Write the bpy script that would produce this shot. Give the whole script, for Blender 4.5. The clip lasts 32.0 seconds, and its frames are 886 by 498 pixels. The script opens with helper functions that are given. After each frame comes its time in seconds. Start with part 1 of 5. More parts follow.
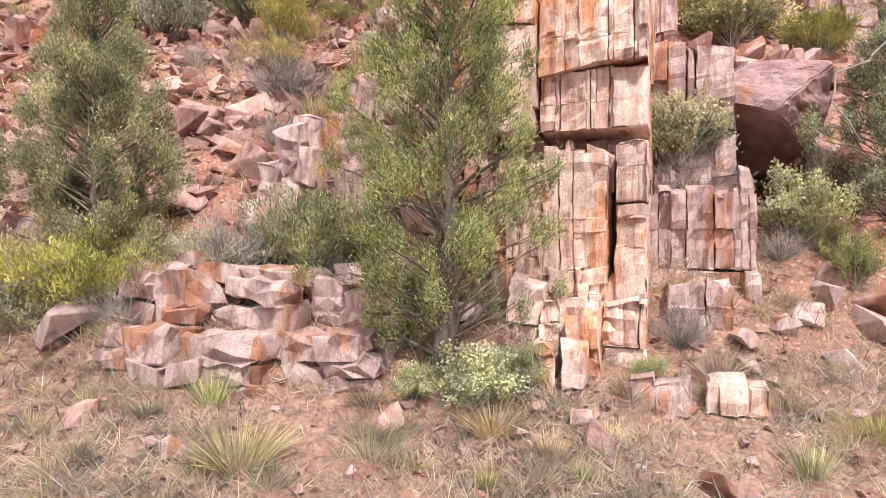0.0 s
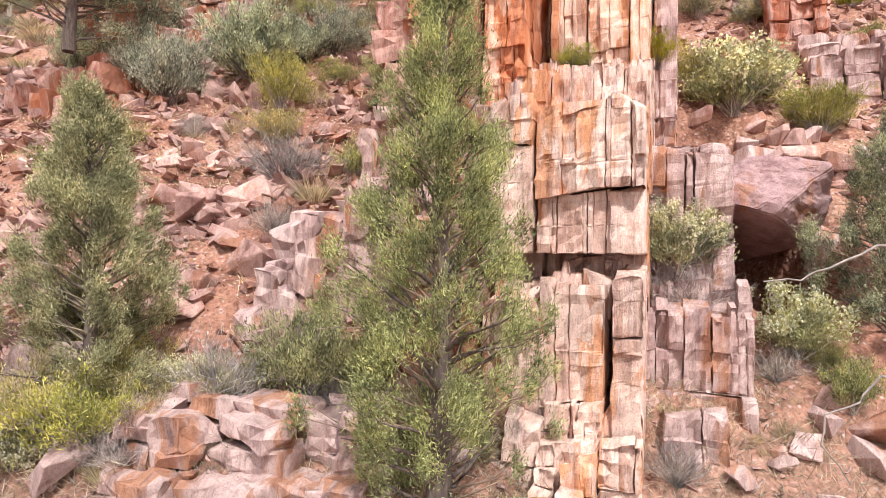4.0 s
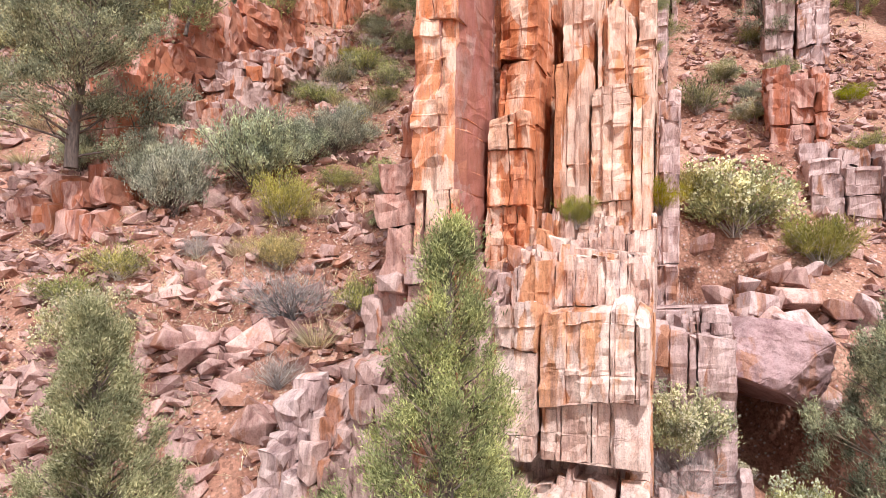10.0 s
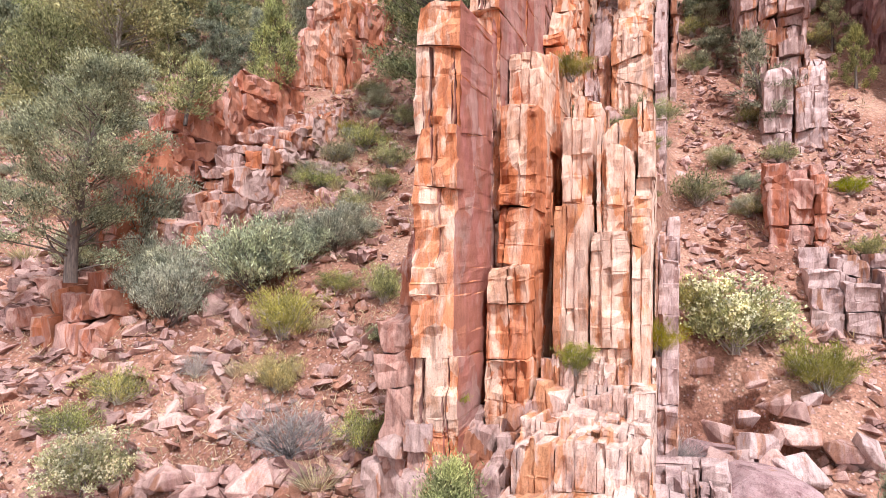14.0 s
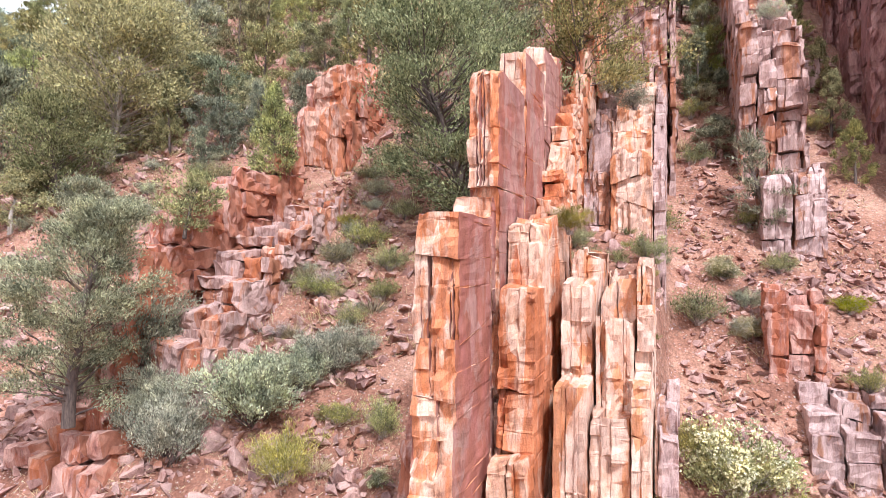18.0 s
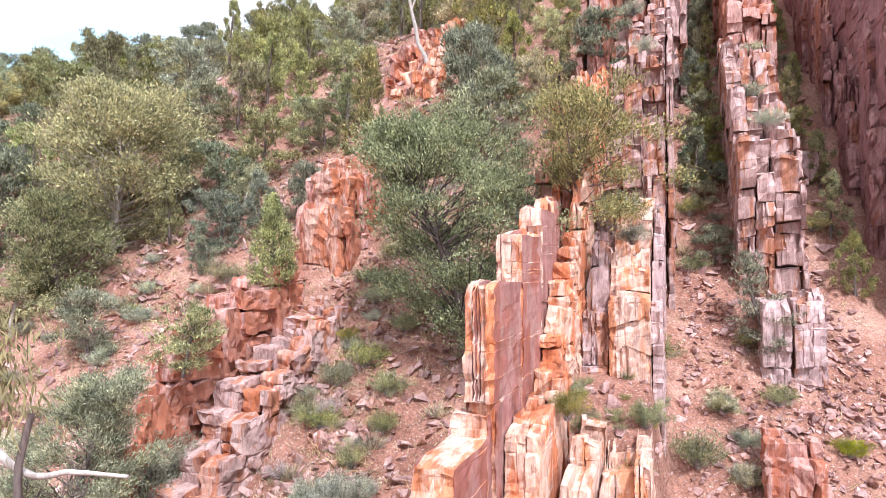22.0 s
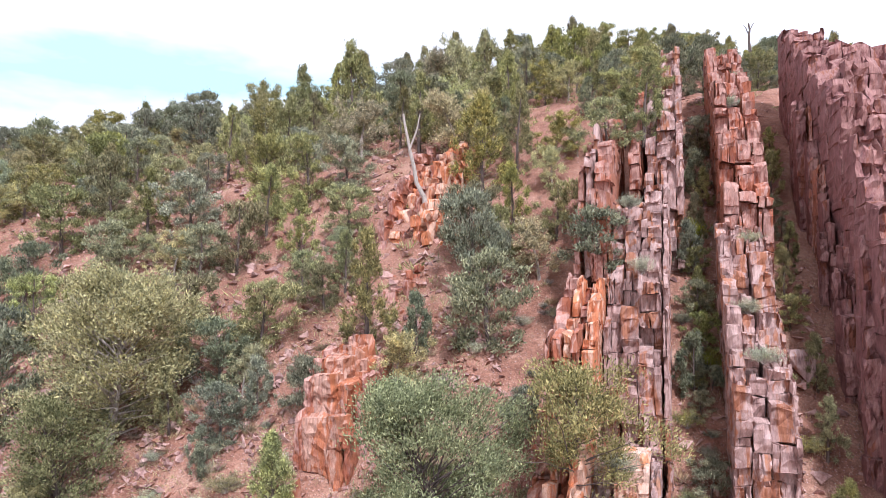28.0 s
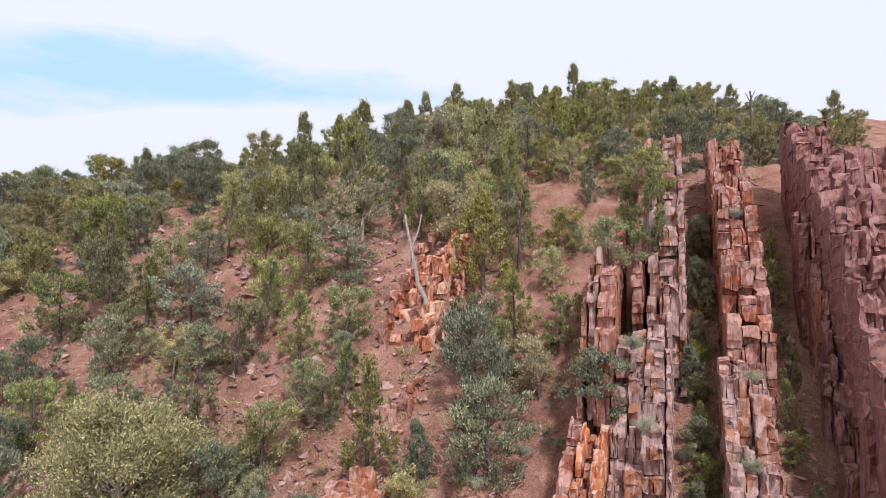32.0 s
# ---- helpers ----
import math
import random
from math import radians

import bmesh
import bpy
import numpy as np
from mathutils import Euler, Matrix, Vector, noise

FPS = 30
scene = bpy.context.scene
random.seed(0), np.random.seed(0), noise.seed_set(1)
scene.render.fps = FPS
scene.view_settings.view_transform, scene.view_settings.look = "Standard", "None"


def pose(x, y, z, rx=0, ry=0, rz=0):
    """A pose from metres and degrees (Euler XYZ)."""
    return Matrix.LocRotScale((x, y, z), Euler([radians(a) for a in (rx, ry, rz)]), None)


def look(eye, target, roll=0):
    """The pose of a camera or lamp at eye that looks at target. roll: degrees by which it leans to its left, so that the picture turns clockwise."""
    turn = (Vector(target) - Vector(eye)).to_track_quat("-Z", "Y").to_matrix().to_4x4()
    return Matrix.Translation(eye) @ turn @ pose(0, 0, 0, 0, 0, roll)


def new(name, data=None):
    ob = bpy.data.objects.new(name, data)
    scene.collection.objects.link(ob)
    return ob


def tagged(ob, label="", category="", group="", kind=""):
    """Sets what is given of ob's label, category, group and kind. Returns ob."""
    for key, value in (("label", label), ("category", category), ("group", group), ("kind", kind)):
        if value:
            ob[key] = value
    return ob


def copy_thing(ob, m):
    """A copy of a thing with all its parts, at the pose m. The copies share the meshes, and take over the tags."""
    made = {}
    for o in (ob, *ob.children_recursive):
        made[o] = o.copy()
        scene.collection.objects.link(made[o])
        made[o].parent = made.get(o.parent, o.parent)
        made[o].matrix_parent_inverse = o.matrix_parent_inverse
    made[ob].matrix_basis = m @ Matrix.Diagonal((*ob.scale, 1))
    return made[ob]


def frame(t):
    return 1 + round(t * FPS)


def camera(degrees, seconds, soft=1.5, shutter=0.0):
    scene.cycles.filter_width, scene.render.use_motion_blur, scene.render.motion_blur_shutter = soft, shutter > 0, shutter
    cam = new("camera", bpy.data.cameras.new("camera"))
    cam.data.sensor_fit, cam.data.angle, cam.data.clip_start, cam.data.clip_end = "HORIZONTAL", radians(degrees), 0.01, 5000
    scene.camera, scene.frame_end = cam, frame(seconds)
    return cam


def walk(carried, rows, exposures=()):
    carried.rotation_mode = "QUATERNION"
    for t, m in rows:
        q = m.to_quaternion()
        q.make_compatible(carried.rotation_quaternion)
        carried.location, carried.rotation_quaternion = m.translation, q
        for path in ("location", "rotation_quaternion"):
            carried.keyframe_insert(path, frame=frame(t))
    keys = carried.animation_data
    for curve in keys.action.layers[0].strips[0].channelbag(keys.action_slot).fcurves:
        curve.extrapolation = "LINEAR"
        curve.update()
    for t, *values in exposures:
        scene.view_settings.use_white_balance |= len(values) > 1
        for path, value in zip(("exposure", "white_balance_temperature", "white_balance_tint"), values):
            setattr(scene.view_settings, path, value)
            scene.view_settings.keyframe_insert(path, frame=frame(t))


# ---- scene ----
cam = camera(70.0, 32.0, soft=0.8)
PATH = [
    (0, (0.202, 0.446, 2.559), (0.204, 2.446, 2.588), 0.4),
    (0.5, (0.202, 0.44, 2.755), (0.203, 2.44, 2.786), 0.5),
    (1, (0.203, 0.431, 2.943), (0.202, 2.43, 2.975), 0.5),
    (1.5, (0.199, 0.43, 3.17), (0.197, 2.43, 3.199), 0.4),
    (2, (0.215, 0.425, 3.371), (0.211, 2.425, 3.398), 0.4),
    (2.5, (0.227, 0.423, 3.608), (0.223, 2.423, 3.631), 0.4),
    (3, (0.259, 0.445, 3.798), (0.252, 2.445, 3.818), 0.4),
    (3.5, (0.286, 0.459, 3.987), (0.278, 2.459, 4.006), 0.5),
    (5.5, (0.211, 0.477, 4.702), (0.206, 2.477, 4.724), 0.5),
    (6, (0.193, 0.49, 4.927), (0.189, 2.49, 4.945), 0.5),
    (6.5, (0.194, 0.487, 5.124), (0.19, 2.487, 5.142), 0.5),
    (7, (0.193, 0.466, 5.359), (0.188, 2.466, 5.374), 0.4),
    (7.5, (0.184, 0.453, 5.555), (0.18, 2.453, 5.574), 0.5),
    (8, (0.189, 0.446, 5.767), (0.184, 2.446, 5.788), 0.5),
    (8.5, (0.184, 0.434, 5.97), (0.179, 2.434, 5.992), 0.5),
    (9, (0.178, 0.424, 6.199), (0.174, 2.423, 6.223), 0.5),
    (9.5, (0.183, 0.422, 6.478), (0.179, 2.421, 6.503), 0.5),
    (10, (0.195, 0.42, 6.787), (0.19, 2.42, 6.812), 0.5),
    (10.5, (0.2, 0.422, 7.071), (0.195, 2.422, 7.098), 0.5),
    (11, (0.2, 0.421, 7.399), (0.195, 2.421, 7.426), 0.5),
    (11.5, (0.198, 0.408, 7.705), (0.193, 2.407, 7.73), 0.4),
    (12, (0.196, 0.405, 8.028), (0.19, 2.405, 8.054), 0.4),
    (12.5, (0.191, 0.398, 8.311), (0.185, 2.398, 8.34), 0.4),
    (13, (0.2, 0.401, 8.631), (0.194, 2.4, 8.661), 0.4),
    (13.5, (0.199, 0.402, 8.993), (0.193, 2.402, 9.023), 0.4),
    (14, (0.198, 0.384, 9.332), (0.192, 2.384, 9.365), 0.3),
    (14.5, (0.196, 0.386, 9.705), (0.191, 2.385, 9.741), 0.3),
    (16.5, (0.211, 0.379, 11.291), (0.205, 2.378, 11.333), 0.3),
    (17, (0.207, 0.374, 11.678), (0.2, 2.373, 11.723), 0.3),
    (17.5, (0.2, 0.358, 12.113), (0.193, 2.358, 12.16), 0.3),
    (18, (0.211, 0.346, 12.509), (0.204, 2.345, 12.56), 0.3),
    (18.5, (0.227, 0.328, 12.959), (0.218, 2.327, 13.012), 0.2),
    (19, (0.228, 0.318, 13.367), (0.218, 2.317, 13.423), 0.2),
    (19.5, (0.248, 0.312, 13.821), (0.237, 2.311, 13.877), 0.2),
    (20, (0.271, 0.315, 14.26), (0.259, 2.314, 14.318), 0.1),
    (20.5, (0.302, 0.302, 14.759), (0.289, 2.301, 14.818), 0.1),
    (21, (0.338, 0.273, 15.201), (0.323, 2.272, 15.266), -0.0),
    (21.5, (0.325, 0.242, 15.755), (0.31, 2.241, 15.824), -0.1),
    (22, (0.333, 0.235, 16.396), (0.318, 2.233, 16.466), -0.1),
    (22.5, (0.351, 0.205, 17.026), (0.334, 2.204, 17.098), -0.2),
    (23, (0.376, 0.15, 17.732), (0.359, 2.149, 17.807), -0.2),
    (23.5, (0.387, 0.091, 18.416), (0.371, 2.09, 18.492), -0.3),
    (24, (0.411, 0.045, 19.155), (0.394, 2.044, 19.232), -0.3),
    (24.5, (0.428, -0.015, 19.858), (0.412, 1.983, 19.936), -0.3),
    (25, (0.435, -0.061, 20.598), (0.419, 1.938, 20.678), -0.3),
    (25.5, (0.422, -0.078, 21.322), (0.407, 1.92, 21.4), -0.3),
    (27.5, (0.441, -0.142, 24.401), (0.426, 1.856, 24.479), -0.4),
    (28, (0.507, -0.169, 25.249), (0.489, 1.83, 25.325), -0.3),
    (28.5, (0.509, -0.16, 26.043), (0.491, 1.838, 26.118), -0.3),
    (29, (0.499, -0.157, 26.852), (0.48, 1.842, 26.928), -0.3),
    (29.5, (0.46, -0.166, 27.59), (0.442, 1.832, 27.669), -0.2),
    (30, (0.421, -0.171, 28.334), (0.404, 1.828, 28.414), -0.1),
    (30.5, (0.414, -0.201, 29.154), (0.397, 1.798, 29.234), -0.1),
    (31, (0.403, -0.196, 29.921), (0.387, 1.802, 30.004), -0.1),
    (31.5, (0.376, -0.229, 30.799), (0.361, 1.77, 30.883), -0.0),
    (32, (0.357, -0.286, 31.506), (0.343, 1.712, 31.595), 0.1),
]
EXPOSURES = [(0, 0.06, 6300, 12), (6, 0.06, 6250, 12), (10, 0.0, 6100, 13), (19, 0.1, 5700, 14), (22, 0.18, 5550, 15), (25, 0.2, 5500, 16), (28, -0.25, 5600, 17), (30, -0.46, 5700, 17), (32, -0.74, 5900, 15)]
walk(cam, [(t, look(eye, target, roll)) for t, eye, target, roll in PATH], EXPOSURES)

# ---- light ----
SUN_EL, SUN_AZ = 54.0, 163.0          # degrees; azimuth clockwise from +y
world = bpy.data.worlds.new("sky")
scene.world = world
world.use_nodes = True
wn, wl = world.node_tree.nodes, world.node_tree.links
wn.clear()
w_out = wn.new("ShaderNodeOutputWorld")
w_bg = wn.new("ShaderNodeBackground")
w_sky = wn.new("ShaderNodeTexSky")
w_sky.sky_type, w_sky.sun_disc = "NISHITA", False
w_sky.sun_elevation, w_sky.sun_rotation = radians(SUN_EL), radians(SUN_AZ)
w_co = wn.new("ShaderNodeTexCoord")
w_map = wn.new("ShaderNodeMapping")
w_map.inputs["Scale"].default_value = (1.6, 1.0, 5.0)
w_noise = wn.new("ShaderNodeTexNoise")
w_noise.inputs["Scale"].default_value, w_noise.inputs["Detail"].default_value = 2.2, 7.0
w_noise.inputs["Roughness"].default_value = 0.55
wl.new(w_co.outputs["Generated"], w_map.inputs["Vector"])
wl.new(w_map.outputs["Vector"], w_noise.inputs["Vector"])


def w_math(kind, a, b):
    m = wn.new("ShaderNodeMath")
    m.operation = kind
    for socket, value in ((m.inputs[0], a), (m.inputs[1], b)):
        if isinstance(value, float):
            socket.default_value = value
        else:
            wl.new(value, socket)
    return m.outputs[0]


def w_dot(way):
    m = wn.new("ShaderNodeVectorMath")
    m.operation = "DOT_PRODUCT"
    m.inputs[1].default_value = way
    wl.new(w_co.outputs["Generated"], m.inputs[0])
    return m.outputs["Value"]


# a cloud sheet with one long rift of blue that widens towards the west
rift = w_math("ABSOLUTE", w_dot((-0.078, 0.267, -0.96)), 0.0)
rift = w_math("SUBTRACT", rift, w_math("MULTIPLY", w_dot((-1.0, -0.27, 0.0)), 0.085))
rift = w_math("ADD", rift, w_math("MULTIPLY", w_math("SUBTRACT", w_noise.outputs["Fac"], 0.5), 0.16))
w_ramp = wn.new("ShaderNodeValToRGB")
w_ramp.color_ramp.elements[0].position, w_ramp.color_ramp.elements[1].position = 0.0, 0.035
wl.new(rift, w_ramp.inputs["Fac"])
w_mix = wn.new("ShaderNodeMix")
w_mix.data_type = "RGBA"
w_mix.inputs["B"].default_value = (23.5, 23.5, 23.6, 1.0)
wl.new(w_ramp.outputs["Color"], w_mix.inputs["Factor"])
w_thin = wn.new("ShaderNodeMix")              # thin high cloud over the blue
w_thin.data_type = "RGBA"
w_thin.inputs["Factor"].default_value = 0.85
w_thin.inputs["B"].default_value = (16.5, 23.5, 25.5, 1.0)
wl.new(w_sky.outputs["Color"], w_thin.inputs["A"])
wl.new(w_thin.outputs["Result"], w_mix.inputs["A"])
wl.new(w_mix.outputs["Result"], w_bg.inputs["Color"])
w_bg.inputs["Strength"].default_value = 0.065
wl.new(w_bg.outputs["Background"], w_out.inputs["Surface"])
sun = new("sun", bpy.data.lights.new("sun", "SUN"))
sun.data.energy, sun.data.angle, sun.data.color = 5.0, radians(4), (1.0, 0.96, 0.90)
_az, _el = radians(SUN_AZ), radians(SUN_EL)
sun.matrix_world = look((0, 0, 60), (-60 * math.sin(_az) * math.cos(_el), -60 * math.cos(_az) * math.cos(_el), 60 - 60 * math.sin(_el)))

# ---- frame of the strata: u across the beds, v along them ----
STRIKE = radians(19.8)
CS, SN = math.cos(STRIKE), math.sin(STRIKE)


def xy(u, v):
    return u * CS + v * SN, -u * SN + v * CS


def uv(x, y):
    return x * CS - y * SN, x * SN + y * CS


def lerp(table, x):
    xs, zs = zip(*table)
    return float(np.interp(x, xs, zs))


HILL = [(-300, -6), (-40, -1.2), (-5, -0.1), (4.5, 0.45), (6.8, 1.0), (7.5, 1.3), (8.2, 1.75), (9.5, 3.0), (12.2, 5.0), (15.2, 7.4), (19.6, 10.8), (25, 14.9),
        (32, 20.8), (40, 27.0), (50, 34.5), (63, 39.5), (75, 44.3), (90, 50.0), (105, 52.0), (130, 50), (250, 40), (900, 30)]
HILL_Y, HILL_Z = np.array(HILL, float).T


def cave_dip(x, y):
    return 2.6 * np.exp(-((x - 5.7) / 0.9) ** 4 - ((y - 12.2) / 2.0) ** 4)


def ground(x, y):
    """The hillside without its fine relief."""
    z = np.interp(y, HILL_Y, HILL_Z)
    far = np.clip((y - 12) / 20, 0, 1)
    gap = x + 5
    left = -10.5 * np.tanh(-gap / 45) * far
    right = np.minimum(gap, 17) * (0.06 + 0.19 * np.clip((y - 14) / 25, 0, 1)) * np.clip((y - 7.5) / 4, 0, 1)
    bank = 0.45 * np.exp(-((y - 7.7) / 0.8) ** 2) * np.clip((2.0 - x) / 1.4, 0, 1)
    z = z + np.where(gap < 0, left, right) + bank - cave_dip(x, y)
    # soil held behind the columns of the rib
    u, w = x * CS - y * SN, x * SN + y * CS
    held = np.clip((u + 3.2) / 0.3, 0, 1) * np.clip((0.0 - u) / 0.5, 0, 1) * np.clip((w - 15.0) / 0.6, 0, 1) * np.clip((24.0 - w) / 3.0, 0, 1)
    return z + held * np.maximum(0, 12.3 + 0.28 * (w - 15.2) - z)


def relief(x, y):
    n = noise.noise
    return (0.22 * n((x * 0.35, y * 0.35, 3.1)) + 0.10 * n((x * 0.9, y * 0.9, 7.7)) + 0.05 * n((x * 2.7, y * 2.7, 1.9))) * (1.0 + min(max((y - 12) / 25, 0), 1.6))


def floor_at(x, y):
    return float(ground(x, y)) + relief(x, y)


# ---- materials ----
def material(name):
    m = bpy.data.materials.new(name)
    m.use_nodes = True
    nodes, links = m.node_tree.nodes, m.node_tree.links
    nodes.clear()
    out = nodes.new("ShaderNodeOutputMaterial")
    return m, nodes, links, out


def node(nodes, kind, **values):
    n = nodes.new(kind)
    for key, value in values.items():
        n.inputs[key.replace("_", " ")].default_value = value
    return n


def ramp(nodes, stops):
    r = nodes.new("ShaderNodeValToRGB")
    el = r.color_ramp.elements
    while len(el) < len(stops):
        el.new(0.5)
    for e, (p, c) in zip(el, stops):
        e.position, e.color = p, (*c, 1.0)
    return r


def blend(nodes, links, fac, a, b, kind="MIX"):
    m = nodes.new("ShaderNodeMix")
    m.data_type, m.blend_type = "RGBA", kind
    for value, socket in ((fac, m.inputs["Factor"]), (a, m.inputs["A"]), (b, m.inputs["B"])):
        if isinstance(value, (int, float)):
            socket.default_value = value
        elif isinstance(value, tuple):
            socket.default_value = (*value, 1.0)
        else:
            links.new(value, socket)
    return m.outputs["Result"]


def strata_space(nodes, links, scale):
    """World place, turned so that its x runs across the beds, and stretched."""
    geo = nodes.new("ShaderNodeNewGeometry")
    turn = nodes.new("ShaderNodeVectorRotate")
    turn.rotation_type = "Z_AXIS"
    turn.inputs["Angle"].default_value = STRIKE
    links.new(geo.outputs["Position"], turn.inputs["Vector"])
    size = nodes.new("ShaderNodeVectorMath")
    size.operation = "MULTIPLY"
    size.inputs[1].default_value = scale
    links.new(turn.outputs["Vector"], size.inputs[0])
    return size.outputs["Vector"]


def stone(name, pale, mid, dark, stain, stain_amount=0.45, coat=None, streak=1.0, lichen=0.3, single=False):
    """Bedded quartzite: pale weathered skin, iron stain on the broken pieces, grey weathering, a dark coat on the bedding planes."""
    m, nodes, links, out = material(name)
    bsdf = node(nodes, "ShaderNodeBsdfPrincipled", Roughness=0.85)
    bsdf.inputs["Specular IOR Level"].default_value = 0.25
    geo, info = nodes.new("ShaderNodeNewGeometry"), nodes.new("ShaderNodeObjectInfo")

    def field(scale, detail, rough, size):
        n = node(nodes, "ShaderNodeTexNoise", Scale=scale, Detail=detail, Roughness=rough)
        links.new(strata_space(nodes, links, size), n.inputs["Vector"])
        return n.outputs["Fac"]

    def toned(fac, stops):
        r = ramp(nodes, stops)
        links.new(fac, r.inputs["Fac"])
        return r.outputs["Color"]

    def sums(kind, a, b, c=0.0):
        n = nodes.new("ShaderNodeMath")
        n.operation = kind
        for value, socket in zip((a, b, c), n.inputs):
            if isinstance(value, (int, float)):
                socket.default_value = value
            else:
                links.new(value, socket)
        return n.outputs[0]

    # broken pieces: angular cells, long up the beds
    warp = node(nodes, "ShaderNodeTexNoise", Scale=3.5, Detail=3.0, Roughness=0.6)
    links.new(geo.outputs["Position"], warp.inputs["Vector"])
    chips = []
    for scale, bend in (((6.5 * streak, 2.0, 2.4), 0.16), ((2.4 * streak, 1.2, 0.6), 0.2)):
        off = nodes.new("ShaderNodeVectorMath")
        off.operation = "MULTIPLY_ADD"
        off.inputs[1].default_value = (bend, bend, bend)
        links.new(warp.outputs["Color"], off.inputs[0])
        links.new(strata_space(nodes, links, scale), off.inputs[2])
        piece = node(nodes, "ShaderNodeTexVoronoi", Scale=1.0, Randomness=1.0)
        links.new(off.outputs["Vector"], piece.inputs["Vector"])
        grey = nodes.new("ShaderNodeSeparateColor")
        links.new(piece.outputs["Color"], grey.inputs["Color"])
        chips.append((grey.outputs[0], grey.outputs[1]))
    cloud = field(1.0, 9.0, 0.68, (3.2, 2.0, 1.5))
    skin = toned(sums("MULTIPLY_ADD", chips[1][1], 0.12, sums("SUBTRACT", cloud, 0.06)), [(0.28, dark), (0.40, mid), (0.52, pale), (0.74, pale), (0.86, mid)])
    # iron stain: whole pieces, in patches, deeper on some blocks
    patch = field(0.75, 5.0, 0.62, (3.0, 1.0, 0.5))
    fac = sums("MULTIPLY_ADD", info.outputs["Random"], 0.10, sums("MULTIPLY_ADD", chips[1][0], 0.20, sums("MULTIPLY_ADD", chips[0][0], 0.13, patch)))
    where = toned(fac, [(0.86 - 0.3 * stain_amount, (0, 0, 0)), (0.94 - 0.3 * stain_amount, (0.9, 0.9, 0.9))])
    stained = blend(nodes, links, 0.45, blend(nodes, links, 0.75, skin, stain, "MULTIPLY"), stain)
    col = blend(nodes, links, where, skin, stained)
    # grey-mauve weathering and lichen running down the faces
    grime = field(2.3, 8.0, 0.70, (2.6, 1.0, 0.5))
    col = blend(nodes, links, toned(grime, [(0.50, (0, 0, 0)), (0.68, (lichen, lichen, lichen))]), col, (0.40, 0.30, 0.31))
    drip = field(1.0, 6.0, 0.75, (11.0 * streak, 3.0, 1.2))
    col = blend(nodes, links, 0.55, col, toned(drip, [(0.36, (0.36, 0.28, 0.27)), (0.46, (0.88, 0.84, 0.83)), (0.60, (1.14, 1.14, 1.14))]), "MULTIPLY")
    fine = node(nodes, "ShaderNodeTexNoise", Scale=42.0, Detail=5.0, Roughness=0.75)
    links.new(geo.outputs["Position"], fine.inputs["Vector"])
    col = blend(nodes, links, 1.0, col, toned(fine.outputs["Fac"], [(0.34, (0.70, 0.67, 0.66)), (0.48, (0.99, 0.99, 0.99)), (0.66, (1.09, 1.09, 1.09))]), "MULTIPLY")
    if single:
        each = toned(geo.outputs["Random Per Island"], [(0.0, (0.55, 0.50, 0.50)), (0.45, (0.86, 0.83, 0.82)), (1.0, (1.12, 1.08, 1.05))])
        col = blend(nodes, links, 1.0, col, each, "MULTIPLY")
    col = blend(nodes, links, 0.6, col, toned(chips[0][1], [(0.0, (0.55, 0.46, 0.44)), (0.25, (0.93, 0.90, 0.89)), (1.0, (1.05, 1.04, 1.03))]), "MULTIPLY")
    broad = field(0.5, 4.0, 0.6, (1.5, 1.0, 1.0))
    col = blend(nodes, links, 1.0, col, toned(broad, [(0.3, (0.80, 0.77, 0.77)), (0.6, (1.08, 1.08, 1.08))]), "MULTIPLY")
    if coat:
        side = nodes.new("ShaderNodeVectorMath")
        side.operation = "DOT_PRODUCT"
        side.inputs[1].default_value = (CS, -SN, 0)
        links.new(geo.outputs["True Normal"], side.inputs[0])
        c_where = toned(sums("ABSOLUTE", side.outputs["Value"], 0.0), [(0.80, (0, 0, 0)), (0.93, (0.7, 0.7, 0.7))])
        c_tone = toned(grime, [(0.35, tuple(0.6 * c for c in coat)), (0.65, tuple(1.5 * c for c in coat))])
        col = blend(nodes, links, c_where, col, c_tone)
    links.new(col, bsdf.inputs["Base Color"])
    last = None
    for height, strength, far in ((cloud, 0.9, 0.07), (grime, 0.6, 0.03), (chips[0][0], 1.0, 0.07), (drip, 0.7, 0.02), (fine.outputs["Fac"], 0.9, 0.02)):
        bump = node(nodes, "ShaderNodeBump", Strength=strength, Distance=far)
        links.new(height, bump.inputs["Height"])
        if last:
            links.new(last, bump.inputs["Normal"])
        last = bump.outputs["Normal"]
    links.new(last, bsdf.inputs["Normal"])
    links.new(bsdf.outputs["BSDF"], out.inputs["Surface"])
    return m


